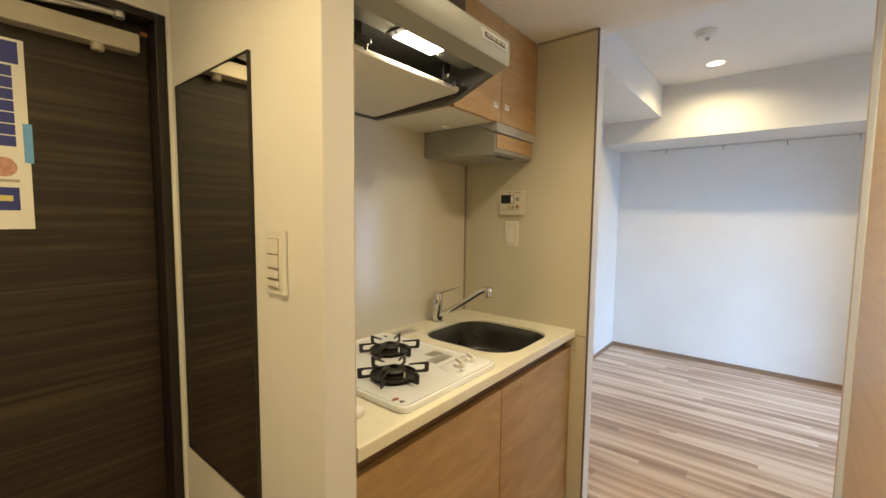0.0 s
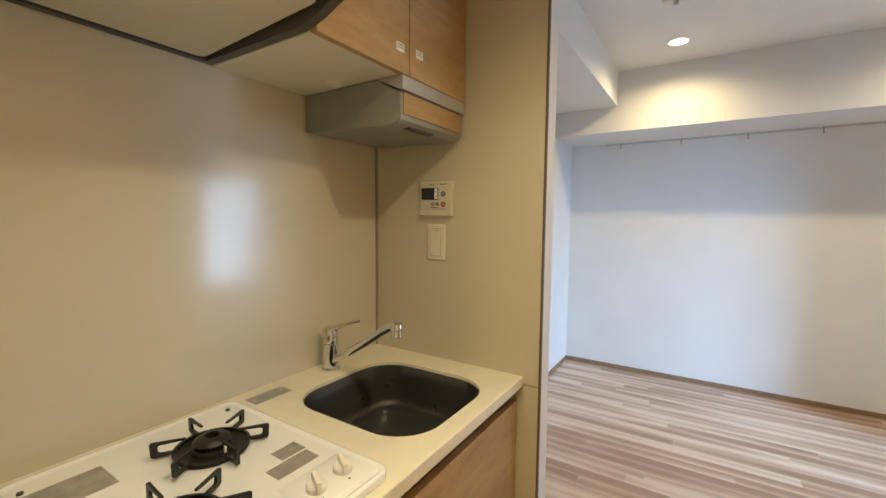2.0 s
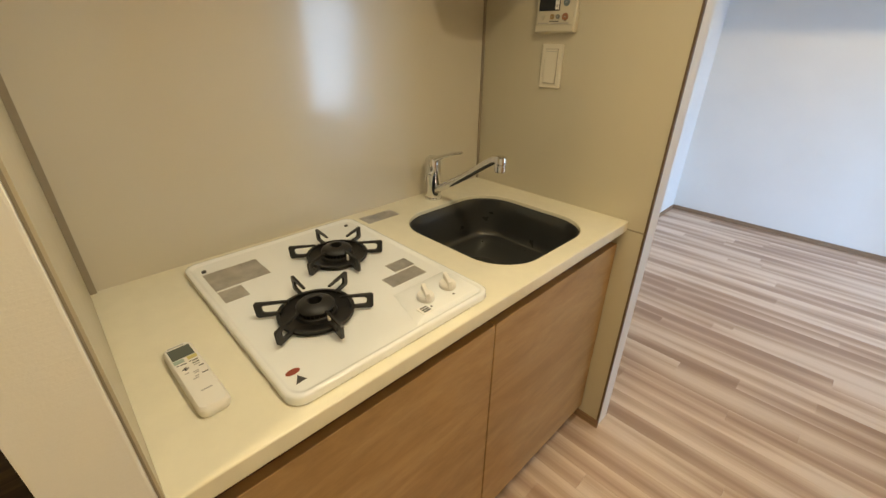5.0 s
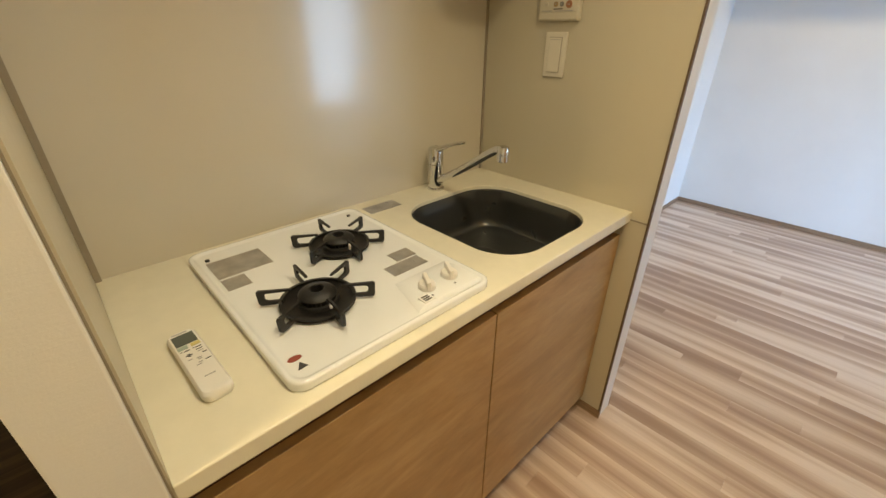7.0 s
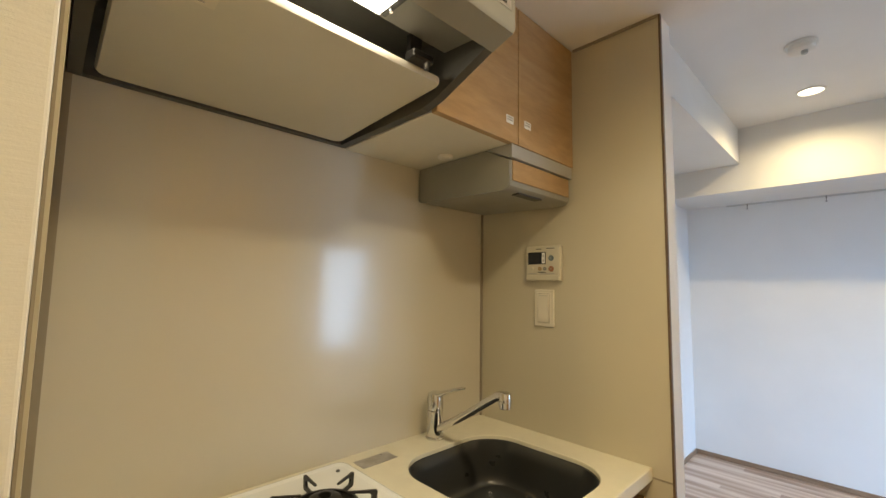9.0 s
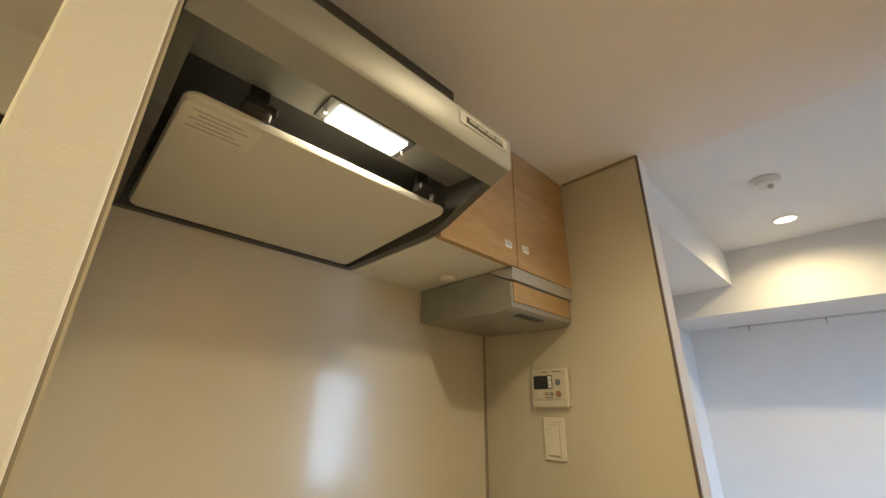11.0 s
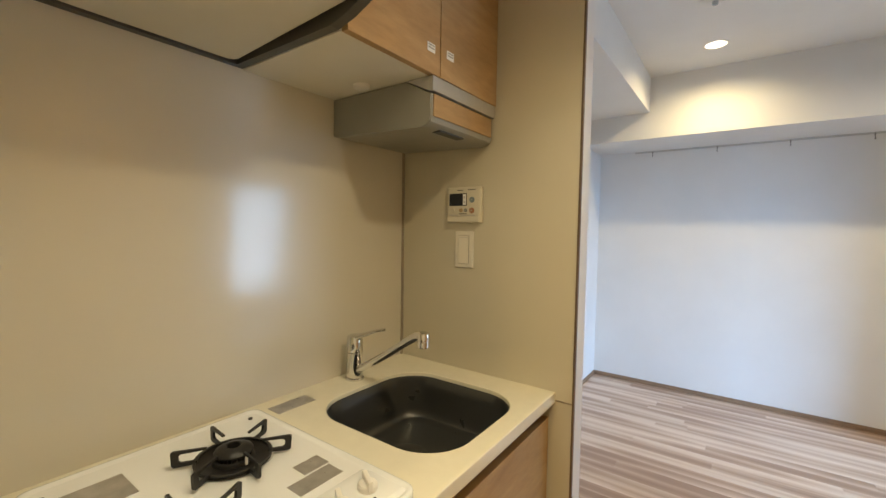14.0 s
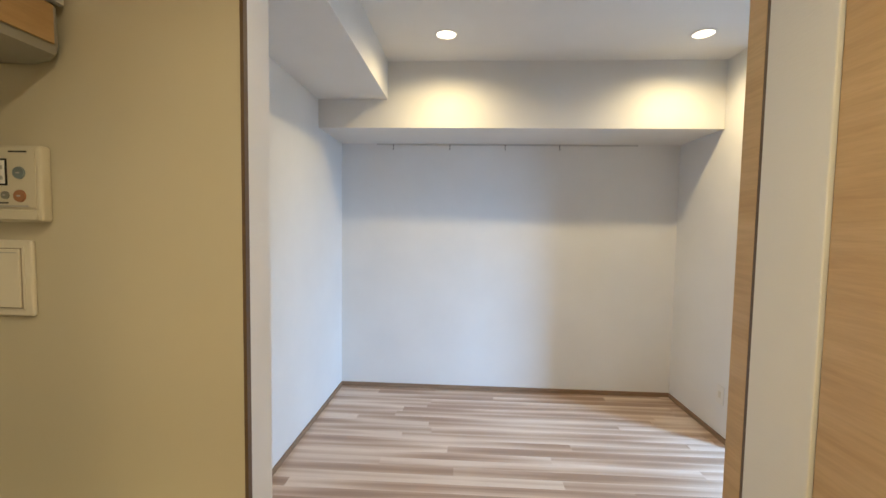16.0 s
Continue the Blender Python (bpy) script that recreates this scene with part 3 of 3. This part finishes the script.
def faucet():
    t = thing("kitchen_faucet", (0.060, -0.295, 0.852), "chrome single-lever kitchen faucet with swivel spout", "faucet")
    x, y = 0.060, -0.295
    part("base_flange", lathe(x, y, ((0.0295, 0.8522), (0.0295, 0.857), (0.027, 0.860))), CHROME, t, smooth=True)
    part("body", lathe(x, y, ((0.0252, 0.860), (0.0252, 0.9385), (0.0240, 0.940)), 40), CHROME, t, smooth=True)
    run = ((0.018, 0.886), (0.080, 0.921), (0.150, 0.964), (0.210, 1.003), (0.232, 1.0175), (0.250, 1.0285), (0.263, 1.0360), (0.275, 1.0390), (0.285, 1.0385))
    bm = add_tube(bmesh.new(), [(x + s, y - 0.04 * s, z) for s, z in run], [0.0130, 0.0122, 0.0118, 0.0118, 0.0118, 0.0120, 0.0124, 0.0130, 0.0135], 18)
    part("spout", bm, CHROME, t, smooth=True)
    tx, ty = x + 0.289, y - 0.012
    part("aerator", lathe(tx, ty, ((0.010, 1.0525), (0.0150, 1.0500), (0.0168, 1.0455), (0.0168, 1.0320), (0.0156, 1.0305), (0.0156, 1.0275), (0.0168, 1.0260), (0.0166, 1.0110), (0.0150, 1.0090), (0.0120, 1.0088), (0.0115, 1.0140))), CHROME, t, "ribbed chrome outlet", True)
    bm = lathe(x, y, ((0.0240, 0.9405), (0.0256, 0.942), (0.0256, 0.984), (0.0235, 0.992), (0.014, 0.997)), 40)
    loops = []
    for s, z, w, h in ((0.0, 0.984, 0.0235, 0.012), (0.022, 0.992, 0.020, 0.0105), (0.045, 1.002, 0.0155, 0.0075), (0.070, 1.012, 0.0125, 0.006), (0.095, 1.019, 0.012, 0.0055), (0.104, 1.020, 0.008, 0.004)):
        cx, cy = x + s * 0.955, y + s * 0.30
        loops.append([(cx - 0.30 * w * math.cos(a), cy + 0.955 * w * math.cos(a), z + h * math.sin(a)) for a in [2 * math.pi * k / 12 for k in range(12)]])
    add_loft(bm, loops)
    part("lever", bm, CHROME, t, smooth=True)
    return t


faucet()


# ---------------------------------------------------------------- hob
def trivet_arm(bm, cx, cy, angle, low, r0, r1, top, thick=0.0026):
    """One flat iron arm: a slotted blade, wide at its outer end, open towards the burner."""
    a = radians(angle)
    ux, uy = math.cos(a), math.sin(a)
    outline = [(r0 - 0.006, low + 0.003), (r0 + 0.010, low + 0.0005), (r1 - 0.004, low), (r1, low + 0.004), (r1 + 0.0015, top - 0.003), (r1 - 0.002, top), (r0 - 0.022, top - 0.0005), (r0 - 0.023, top - 0.004),
               (r1 - 0.016, top - 0.0062), (r1 - 0.0115, top - 0.010), (r1 - 0.0125, low + 0.0115), (r1 - 0.017, low + 0.0085), (r0 + 0.004, low + 0.0085), (r0 - 0.006, low + 0.008)]
    add_loft(bm, [[(cx + ux * r - uy * s, cy + uy * r + ux * s, z) for r, z in outline] for s in (-thick, thick)])
    return bm


hob = thing("gas_hob", (0.318, -0.845, 0.852), "white enamel two-burner gas hob set in the counter", "gas hob")
bm = bmesh.new()
HX0, HX1, HY0, HY1 = 0.047, 0.592, -1.068, -0.622
# outer roll, crest, and a steep inner bank down to the tray
RIM = ((0.0, 0.8535), (0.0, 0.8652), (0.0007, 0.8677), (0.0022, 0.8691), (0.0045, 0.8697), (0.0068, 0.8697), (0.0090, 0.8689), (0.0125, 0.8667), (0.0150, 0.8658), (0.0175, 0.8655))
add_loft(bm, [rounded(HX0 + g, HY0 + g, HX1 - g, HY1 - g, z, 0.028 - 0.5 * g) for g, z in RIM])
# dark strip that draws the shadow line between hob edge and counter
part("shadow_gap", add_loft(bmesh.new(), [rounded(HX0 + 0.001, HY0 + 0.001, HX1 - 0.001, HY1 - 0.001, z, 0.027) for z in (0.8521, 0.8534)]), PRINT, hob, "thin dark strip drawn for the shadow gap under the rim")
part("top_plate", bm, ENAMEL, hob, smooth=True)
bm = bmesh.new()
add_loft(bm, [[(0.462, -0.785, 0.8656), (0.575, -0.815, 0.8656), (0.578, -0.638, 0.8656), (0.462, -0.642, 0.8656)],
              [(0.497, -0.770, 0.8775), (0.569, -0.792, 0.8725), (0.572, -0.643, 0.8725), (0.497, -0.648, 0.8775)]])
bmesh.ops.bevel(bm, geom=bm.edges[:], offset=0.0016, segments=2, affect='EDGES')
part("control_panel", bm, ENAMEL, hob, "raised white control panel", True)
for kx, ky in ((0.528, -0.752), (0.526, -0.688)):
    knob = part("knob", lathe(kx, ky, ((0.0180, 0.8735), (0.0180, 0.883), (0.0155, 0.8865), (0.010, 0.8875))), WHITE, hob, smooth=True)
    rot = Matrix.Translation((kx, ky, 0)) @ Matrix.Rotation(radians(-28), 4, 'Z')
    bm = box(-0.0215, -0.0046, 0.8790, 0.0215, 0.0046, 0.898, 0.002)
    bm.transform(rot)
    part("grip", bm, WHITE, knob)
    part("mark", flat_on('z', 0.8742, kx + 0.026, ky - 0.012, kx + 0.030, ky - 0.008), PRINT, hob)
part("safety_label", box(0.544, -0.790, 0.8715, 0.566, -0.764, 0.8748), PAPERWHITE, hob)
for i in range(3):
    part("label_print", flat_on('z', 0.8749, 0.548 + 0.006 * i, -0.786, 0.551 + 0.006 * i, -0.769), PRINT, hob)
for bx, by in ((0.415, -0.931), (0.238, -0.778)):
    burner = part("burner", lathe(bx, by, ((0.066, 0.8658), (0.071, 0.8705), (0.068, 0.8745), (0.052, 0.871), (0.040, 0.8705)), 36), BURNER, hob, "dark drip ring", True)
    part("burner_head", lathe(bx, by, ((0.040, 0.8708), (0.038, 0.877), (0.031, 0.8795), (0.031, 0.8845), (0.0355, 0.8855), (0.0365, 0.8885), (0.034, 0.8925), (0.024, 0.8975), (0.0150, 0.8995), (0.0130, 0.8985), (0.0120, 0.878)), 36), IRON, burner, "black burner head", True)
    ports = bmesh.new()
    for k in range(28):
        a = 2 * math.pi * k / 28
        b = box(-0.0022, -0.0026, 0.8792, 0.0022, 0.0026, 0.8848)
        b.transform(Matrix.Translation((bx + 0.0322 * math.cos(a), by + 0.0322 * math.sin(a), 0)) @ Matrix.Rotation(a, 4, 'Z'))
        me = bpy.data.meshes.new("port")
        b.to_mesh(me)
        ports.from_mesh(me)
        b.free()
        bpy.data.meshes.remove(me)
    part("flame_ports", ports, BURNER, burner, "ring of burner teeth")
    part("igniter", lathe(bx + 0.0405, by + 0.004, ((0.0028, 0.872), (0.0028, 0.886), (0.0012, 0.889)), 10), WHITE, burner, "white igniter pin", True)
    trivet = part("trivet", add_loft(bmesh.new(), [circle(bx, by, 0.8748, 0.072, 36), circle(bx, by, 0.8748, 0.066, 36), circle(bx, by, 0.8785, 0.066, 36), circle(bx, by, 0.8785, 0.072, 36), circle(bx, by, 0.8748, 0.072, 36)], False, False), IRON, hob, "black iron pan support")
    for k in range(6):
        part("trivet_arm", trivet_arm(bmesh.new(), bx, by, 56 + 60 * k, 0.8715, 0.070, 0.108, 0.903), IRON, trivet)
for sx, sy in ((0.098, -1.036), (0.550, -0.655), (0.092, -0.662)):
    part("screw_cap", lathe(sx, sy, ((0.005, 0.8655), (0.005, 0.8690), (0.003, 0.8698)), 12), PRINT, hob)
for x0, y0, x1, y1 in ((0.112, -1.044, 0.200, -0.927), (0.208, -1.044, 0.258, -0.996), (0.352, -0.722, 0.392, -0.665), (0.398, -0.765, 0.440, -0.670)):
    part("foil_label", flat_on('z', 0.8657, x0, y0, x1, y1), FOIL, hob, "grey printed foil label")
bm = lathe(0, 0, ((0.012, 0.0), (0.012, 0.0005)), 20)
bm.transform(Matrix.Translation((0.528, -1.036, 0.8656)) @ Matrix.Diagonal((0.55, 1.0, 1, 1)))
part("brand_oval", bm, RED, hob, "small red oval mark")
part("brand_patch", add_loft(bmesh.new(), [[(0.540, -1.034, 0.8656), (0.557, -1.044, 0.8656), (0.556, -1.026, 0.8656)], [(0.540, -1.034, 0.8661), (0.557, -1.044, 0.8661), (0.556, -1.026, 0.8661)]]), PRINT, hob)
tagged(mesh_ob("counter_sticker", flat_on('z', 0.8522, 0.045, -0.588, 0.098, -0.474), FOIL), "grey foil sticker on the counter", "sticker")


def remote_control():
    t = thing("air_conditioner_remote", (0.425, -1.149, 0.852), "white air-conditioner remote control lying on the counter", "remote control")
    m = Matrix.Translation((0.425, -1.149, 0.8525)) @ Matrix.Rotation(radians(2.0), 4, 'Z')

    def put(name, b, mat, label="", smooth=False):
        b.transform(m)
        return part(name, b, mat, t, label, smooth)
    b = add_loft(bmesh.new(), [rounded(-0.091, -0.0205, 0.091, 0.0205, 0.0, 0.012), rounded(-0.093, -0.0225, 0.093, 0.0225, 0.006, 0.013), rounded(-0.092, -0.0222, 0.092, 0.0222, 0.013, 0.013), rounded(-0.088, -0.019, 0.088, 0.019, 0.0175, 0.011)])
    put("body", b, WHITE, "", True)
    put("display", flat_on('z', 0.0176, -0.078, -0.0165, -0.046, 0.0165), LCDGREY, "grey display")
    put("name_bar", flat_on('z', 0.0176, -0.085, -0.014, -0.082, 0.010), GREYPRINT)
    put("button", flat_on('z', 0.0176, -0.043, -0.017, -0.034, -0.002, 0.0012), GREEN, "pale green button")
    put("button", flat_on('z', 0.0176, -0.043, 0.003, -0.035, 0.017, 0.0012), YELLOW, "pale yellow button")
    for x, y, wide, ink in ((-0.0395, -0.0095, 0.010, 1), (-0.029, -0.014, 0.003, 1), (-0.028, -0.006, 0.009, 1), (-0.029, 0.004, 0.003, 1), (-0.028, 0.011, 0.009, 1), (-0.0215, 0.010, 0.010, 1), (-0.0155, 0.010, 0.009, 0), (-0.017, -0.007, 0.004, 1), (-0.014, -0.007, 0.010, 1), (-0.011, -0.007, 0.004, 1), (-0.008, 0.014, 0.007, 1), (-0.002, -0.009, 0.006, 0), (0.001, 0.003, 0.008, 0), (0.005, 0.003, 0.006, 0), (0.013, 0.001, 0.006, 0), (0.012, 0.013, 0.009, 1), (0.018, -0.002, 0.008, 0)):
        put("button_print", flat_on('z', 0.0176, x - 0.0009, y - wide / 2, x + 0.0009, y + wide / 2), PRINT if ink else GREYPRINT)
    put("lower_print", flat_on('z', 0.0176, 0.050, -0.006, 0.052, 0.010), GREYPRINT)
    return t


remote_control()


# ---------------------------------------------------------------- hood
def range_hood():
    t = thing("range_hood", (0.3, -0.92, 1.737), "silver grey kitchen range hood with lit lamp below", "range hood")
    y0, y1 = -1.231, -0.626
    side = [(0.002, 1.737), (0.372, 1.737), (0.42, 1.748), (0.557, 1.803), (0.557, 1.86), (0.45, 1.88), (0.002, 1.88)]
    for a, b in ((y0, y0 + 0.022), (y1 - 0.022, y1)):
        part("side_wall", add_prism(bmesh.new(), side, a, b), HOODIN, t, "dark grey side rim")
    part("back_rim", box(0.002, y0 + 0.0225, 1.737, 0.020, y1 - 0.0225, 1.88), HOODIN, t)
    lip = [(0.5575, 1.803), (0.600, 1.817), (0.608, 1.8195), (0.6125, 1.826), (0.6125, 1.892), (0.607, 1.8985), (0.45, 1.945), (0.45, 1.8805), (0.535, 1.846), (0.5575, 1.836)]
    part("front_canopy", add_prism(bmesh.new(), lip, y0, y1), HOOD, t, "silver grey front canopy", True)
    part("canopy_top", box(0.002, y0, 1.8805, 0.4495, y1, 1.944), HOODIN, t)
    part("upper_body", box(0.002, y0, 1.9445, 0.445, y1 - 0.004, 2.1385, 0.003), HOODIN, t, "dark grey upper body")
    bm = add_loft(bmesh.new(), [rounded(0.030, -1.190, 0.447, -0.660, 0, 0.02), rounded(0.026, -1.194, 0.451, -0.656, 0.006, 0.022), rounded(0.026, -1.194, 0.451, -0.656, 0.012, 0.022), rounded(0.034, -1.186, 0.443, -0.664, 0.015, 0.02)])
    bm.transform(Matrix.Translation((0, 0, 1.738)) @ Matrix.Shear('XY', 4, (0, 0)) @ Matrix.Rotation(radians(-3.2), 4, 'Y'))
    plate = part("rectifier_plate", bm, PLATE, t, "pale enamelled rectifier plate", True)
    bm = flat_on('z', -0.0006, 0.372, -1.186, 0.440, -1.075)
    bm.transform(Matrix.Translation((0, 0, 1.7375)) @ Matrix.Rotation(radians(-3.2), 4, 'Y'))
    part("notice_label", bm, CREAM, plate, "worn printed label")
    for i in range(5):
        bm = flat_on('z', -0.0012, 0.380 + 0.011 * i, -1.176 + 0.01 * (i % 2), 0.383 + 0.011 * i, -1.09 - 0.012 * (i % 3))
        bm.transform(Matrix.Translation((0, 0, 1.7375)) @ Matrix.Rotation(radians(-3.2), 4, 'Y'))
        part("label_print", bm, GREYPRINT, plate)
    for y in (-1.095, -0.735):
        latch = part("plate_latch", box(0.448, y - 0.026, 1.775, 0.478, y + 0.026, 1.792, 0.004), BURNER, t, "dark latch")
        part("latch_knob", add_tube(bmesh.new(), [(0.470, y + 0.012, 1.776), (0.470, y + 0.012, 1.762)], [0.007, 0.005], 12), HOODIN, latch, smooth=True)
        part("latch_arm", box(0.440, y - 0.016, 1.7925, 0.452, y + 0.016, 1.835, 0.002), BURNER, latch)
    # sloping silver underside of the canopy with the lamp let into it
    under = [(0.436, 1.8795), (0.436, 1.8460), (0.444, 1.8395), (0.530, 1.8335), (0.540, 1.8275), (0.5568, 1.8065), (0.5568, 1.8350), (0.535, 1.8455), (0.45, 1.8795)]
    part("canopy_underside", add_prism(bmesh.new(), under, y0 + 0.0225, y1 - 0.0225), HOOD, t, "silver grey sloping underside", True)
    lampbox = part("lamp_frame", box(0.460, -1.006, 1.829, 0.526, -0.818, 1.8345, 0.002), HOODIN, t, "thin dark frame round the lamp")
    part("lamp_cover", box(0.466, -0.986, 1.823, 0.519, -0.835, 1.8288, 0.002), HOODLAMP, lampbox, "bright lit lamp cover")
    for y in (-0.998, -0.826):
        part("screw", lathe(0.49, y, ((0.004, 1.8288), (0.004, 1.822), (0.003, 1.820)), 10), CHROME, lampbox)
    panel = part("control_panel", box(0.6126, -0.786, 1.856, 0.6145, -0.640, 1.884, 0.0008), SILVER, t, "silver switch strip")
    part("button_well", box(0.6146, -0.768, 1.8625, 0.6152, -0.655, 1.8765), PRINT, panel)
    for k in range(4):
        part("button", box(0.6153, -0.7645 + 0.027 * k, 1.8635, 0.6185, -0.7405 + 0.027 * k, 1.8755, 0.001), HOOD, panel)
    return t


range_hood()

# ---------------------------------------------------------------- upper cabinet and drop-down box
up = thing("wall_cabinet", (0.2, -0.31, 1.735), "oak-fronted kitchen wall cabinet with two closed doors", "cabinet")
part("body", box(0.002, -0.6245, 1.7345, 0.376, -0.003, 2.1385), MELAMINE, up)
for y0, y1 in ((-0.6235, -0.3125), (-0.3095, -0.005)):
    part("door", box(0.377, y0, 1.733, 0.396, y1, 2.136, 0.0015), UPPER, up)
for y, z in ((-0.351, 1.795), (-0.267, 1.801)):
    lab = part("door_label", flat_on('x', 0.3962, y - 0.016, z - 0.011, y + 0.016, z + 0.011), PAPERWHITE, up, "small white door label")
    for k in range(2):
        part("label_print", flat_on('x', 0.397, y - 0.012, z - 0.003 + 0.007 * k, y + 0.012, z + 0.0005 + 0.007 * k), GREYPRINT, lab)
puck = thing("cabinet_puck", (0.175, -0.38, 1.7345), "white round plastic cap under the wall cabinet", "cap")
part("cap", lathe(0.175, -0.38, ((0.023, 1.7343), (0.023, 1.729), (0.020, 1.725), (0.014, 1.7245))), WHITE, puck, smooth=True)

drop = thing("drop_down_rack", (0.2, -0.17, 1.61), "grey drop-down kitchen rack box with oak front", "rack")
bm = add_prism(bmesh.new(), [(0.002, 1.733), (0.002, 1.622), (0.02, 1.6165), (0.345, 1.606), (0.372, 1.609), (0.383, 1.618), (0.385, 1.630), (0.385, 1.690), (0.330, 1.7155), (0.30, 1.733)], -0.336, -0.012)
bmesh.ops.bevel(bm, geom=[e for e in bm.edges if abs(e.verts[0].co.y - e.verts[1].co.y) < 1e-4], offset=0.003, segments=2, affect='EDGES')
part("body", bm, BOXGREY, drop, smooth=True)
part("front_panel", box(0.3853, -0.326, 1.632, 0.389, -0.022, 1.690, 0.001), UPPER, drop, "oak front strip")
part("top_trim", add_prism(bmesh.new(), [(0.305, 1.7325), (0.334, 1.7175), (0.386, 1.6935), (0.3935, 1.695), (0.3935, 1.7315), (0.390, 1.7325)], -0.338, -0.010), SILVER, drop, "silver top trim")
bm = box(0.345, -0.275, 1.604, 0.372, -0.155, 1.609, 0.001)
part("vent_slot", bm, PRINT, drop, "dark grip slot")

# ---------------------------------------------------------------- controls on the side panel
ctl = thing("water_heater_control", (0.287, 0.0, 1.36), "cream water-heater control panel with dark display", "control panel")
part("housing", box(0.220, -0.019, 1.360, 0.354, -0.0003, 1.480, 0.004), PLATECREAM, ctl)
part("face", box(0.225, -0.0205, 1.382, 0.347, -0.0188, 1.476, 0.001), PLATECREAM, ctl)
part("lower_lip", box(0.224, -0.0225, 1.3635, 0.350, -0.0188, 1.3795, 0.0015), PLATECREAM, ctl)
disp = part("display", box(0.231, -0.0222, 1.417, 0.301, -0.0206, 1.459, 0.0006), LCD, ctl, "dark display")
part("display_patch", flat_on('y', -0.0223, 0.2865, 1.420, 0.2985, 1.456), PAPERWHITE, disp, "white marked strip")
for z in (1.444, 1.428):
    part("patch_mark", flat_on('y', -0.023, 0.2895, z - 0.002, 0.2955, z + 0.004), GREYPRINT, disp)
for x, z, r, mat, lab in ((0.321, 1.437, 0.0100, TEAL, "blue-grey round button"), (0.321, 1.401, 0.0100, RUST, "rust orange round button"), (0.246, 1.402, 0.0070, PLATECREAM, ""), (0.278, 1.402, 0.0070, GOLD, "tan button"), (0.297, 1.402, 0.0065, GREYBUTTON, "grey button")):
    part("button", add_tube(bmesh.new(), [(x, -0.0206, z), (x, -0.0232, z)], [r, r * 0.92], 18), mat, ctl, lab, True)
    part("button_mark", flat_on('y', -0.0234, x - 0.3 * r, z - 0.0012, x + 0.3 * r, z + 0.0012), GREYPRINT, ctl)
for x0, x1, z, mat in ((0.304, 0.334, 1.4700, PRINT), (0.262, 0.284, 1.4690, PRINT), (0.270, 0.301, 1.3900, PRINT), (0.231, 0.266, 1.3855, GREYPRINT), (0.276, 0.334, 1.3850, GREYPRINT)):
    part("print_bar", flat_on('y', -0.0206, x0, z - 0.0013, x1, z + 0.0013), mat, ctl)
sw = thing("wall_switch", (0.285, 0.0, 1.21), "white wide rocker light switch on the side panel", "light switch")
part("plate", box(0.2475, -0.0085, 1.207, 0.3215, -0.0003, 1.331, 0.003), CREAM, sw)
part("inner_frame", box(0.260, -0.0098, 1.217, 0.310, -0.0084, 1.321, 0.001), CREAM, sw)
# dark-coloured strip in place of the shade round the rocker
part("rocker_gap_shade", box(0.2635, -0.0103, 1.2200, 0.3065, -0.0097, 1.3180), JOINT, sw, "thin dark strip drawn for the shaded gap round the rocker")
part("rocker", box(0.2650, -0.0135, 1.2215, 0.3050, -0.0099, 1.3165, 0.0015), CREAM, sw)
part("rocker_mark", flat_on('y', -0.0136, 0.268, 1.310, 0.302, 1.3115), GREYPRINT, sw)


# ---------------------------------------------------------------- floor planks
# strip ends that lie in plain view: (y of the strip, x of the end)
JOINTS = ((1.545, 0.98), (2.065, 0.82), (1.76, 1.55), (1.64, 0.55), (2.235, 2.36), (2.70, 0.80), (2.55, 1.27), (0.935, 1.29), (0.46, 1.01))


def planks():
    """Boards along x; each is a piece of the floor with its own grain."""
    rng = random.Random(7)
    wide, gap = 0.0757, 0.0002
    # no board lies under walls: (y from, y to, x from, x to)
    y = -2.4
    while y < 2.73:
        y1 = min(y + wide, 2.73)
        mid = (y + y1) / 2
        if mid < -1.31:
            x0, x1 = -0.165, 1.492
        elif mid < -1.2345:
            x0, x1 = 0.612, 1.492
        elif mid < 0.0:
            x0, x1 = 0.03, 1.492
        elif mid < 0.10:
            x0, x1 = 0.672, 1.492
        else:
            x0, x1 = 0.0, 4.4
        x = x0 - rng.uniform(0.05, 1.75 if mid > 0.10 else 0.85)
        for joint_y, joint_x in JOINTS:
            if y <= joint_y < y1:
                x = joint_x - 1.818 * math.ceil((joint_x - x0) / 1.818)
        while x < x1:
            length = 1.818 if mid > 0.10 else 0.909
            a, b = max(x, x0), min(x + length, x1)
            if b - a > 0.01 and not (mid > 1.95 and a > 2.69 and b < 3.5):
                yield a + gap, y + gap, b - gap, y1 - gap
            x += length
        y = y1


def plank_mesh(x0, y0, x1, y1):
    c = 0.0004
    verts = [(x0, y0, -0.010), (x1, y0, -0.010), (x1, y1, -0.010), (x0, y1, -0.010), (x0, y0, -c), (x1, y0, -c), (x1, y1, -c), (x0, y1, -c),
             (x0 + c, y0 + c, 0), (x1 - c, y0 + c, 0), (x1 - c, y1 - c, 0), (x0 + c, y1 - c, 0)]
    faces = [(0, 1, 5, 4), (1, 2, 6, 5), (2, 3, 7, 6), (3, 0, 4, 7), (4, 5, 9, 8), (5, 6, 10, 9), (6, 7, 11, 10), (7, 4, 8, 11), (8, 9, 10, 11)]
    me = bpy.data.meshes.new("plank")
    me.from_pydata(verts, [], faces)
    me.materials.append(PLANK)
    return me


for x0, y0, x1, y1 in planks():
    ob = new("plank", plank_mesh(x0, y0, x1, y1))
    ob.parent = floor
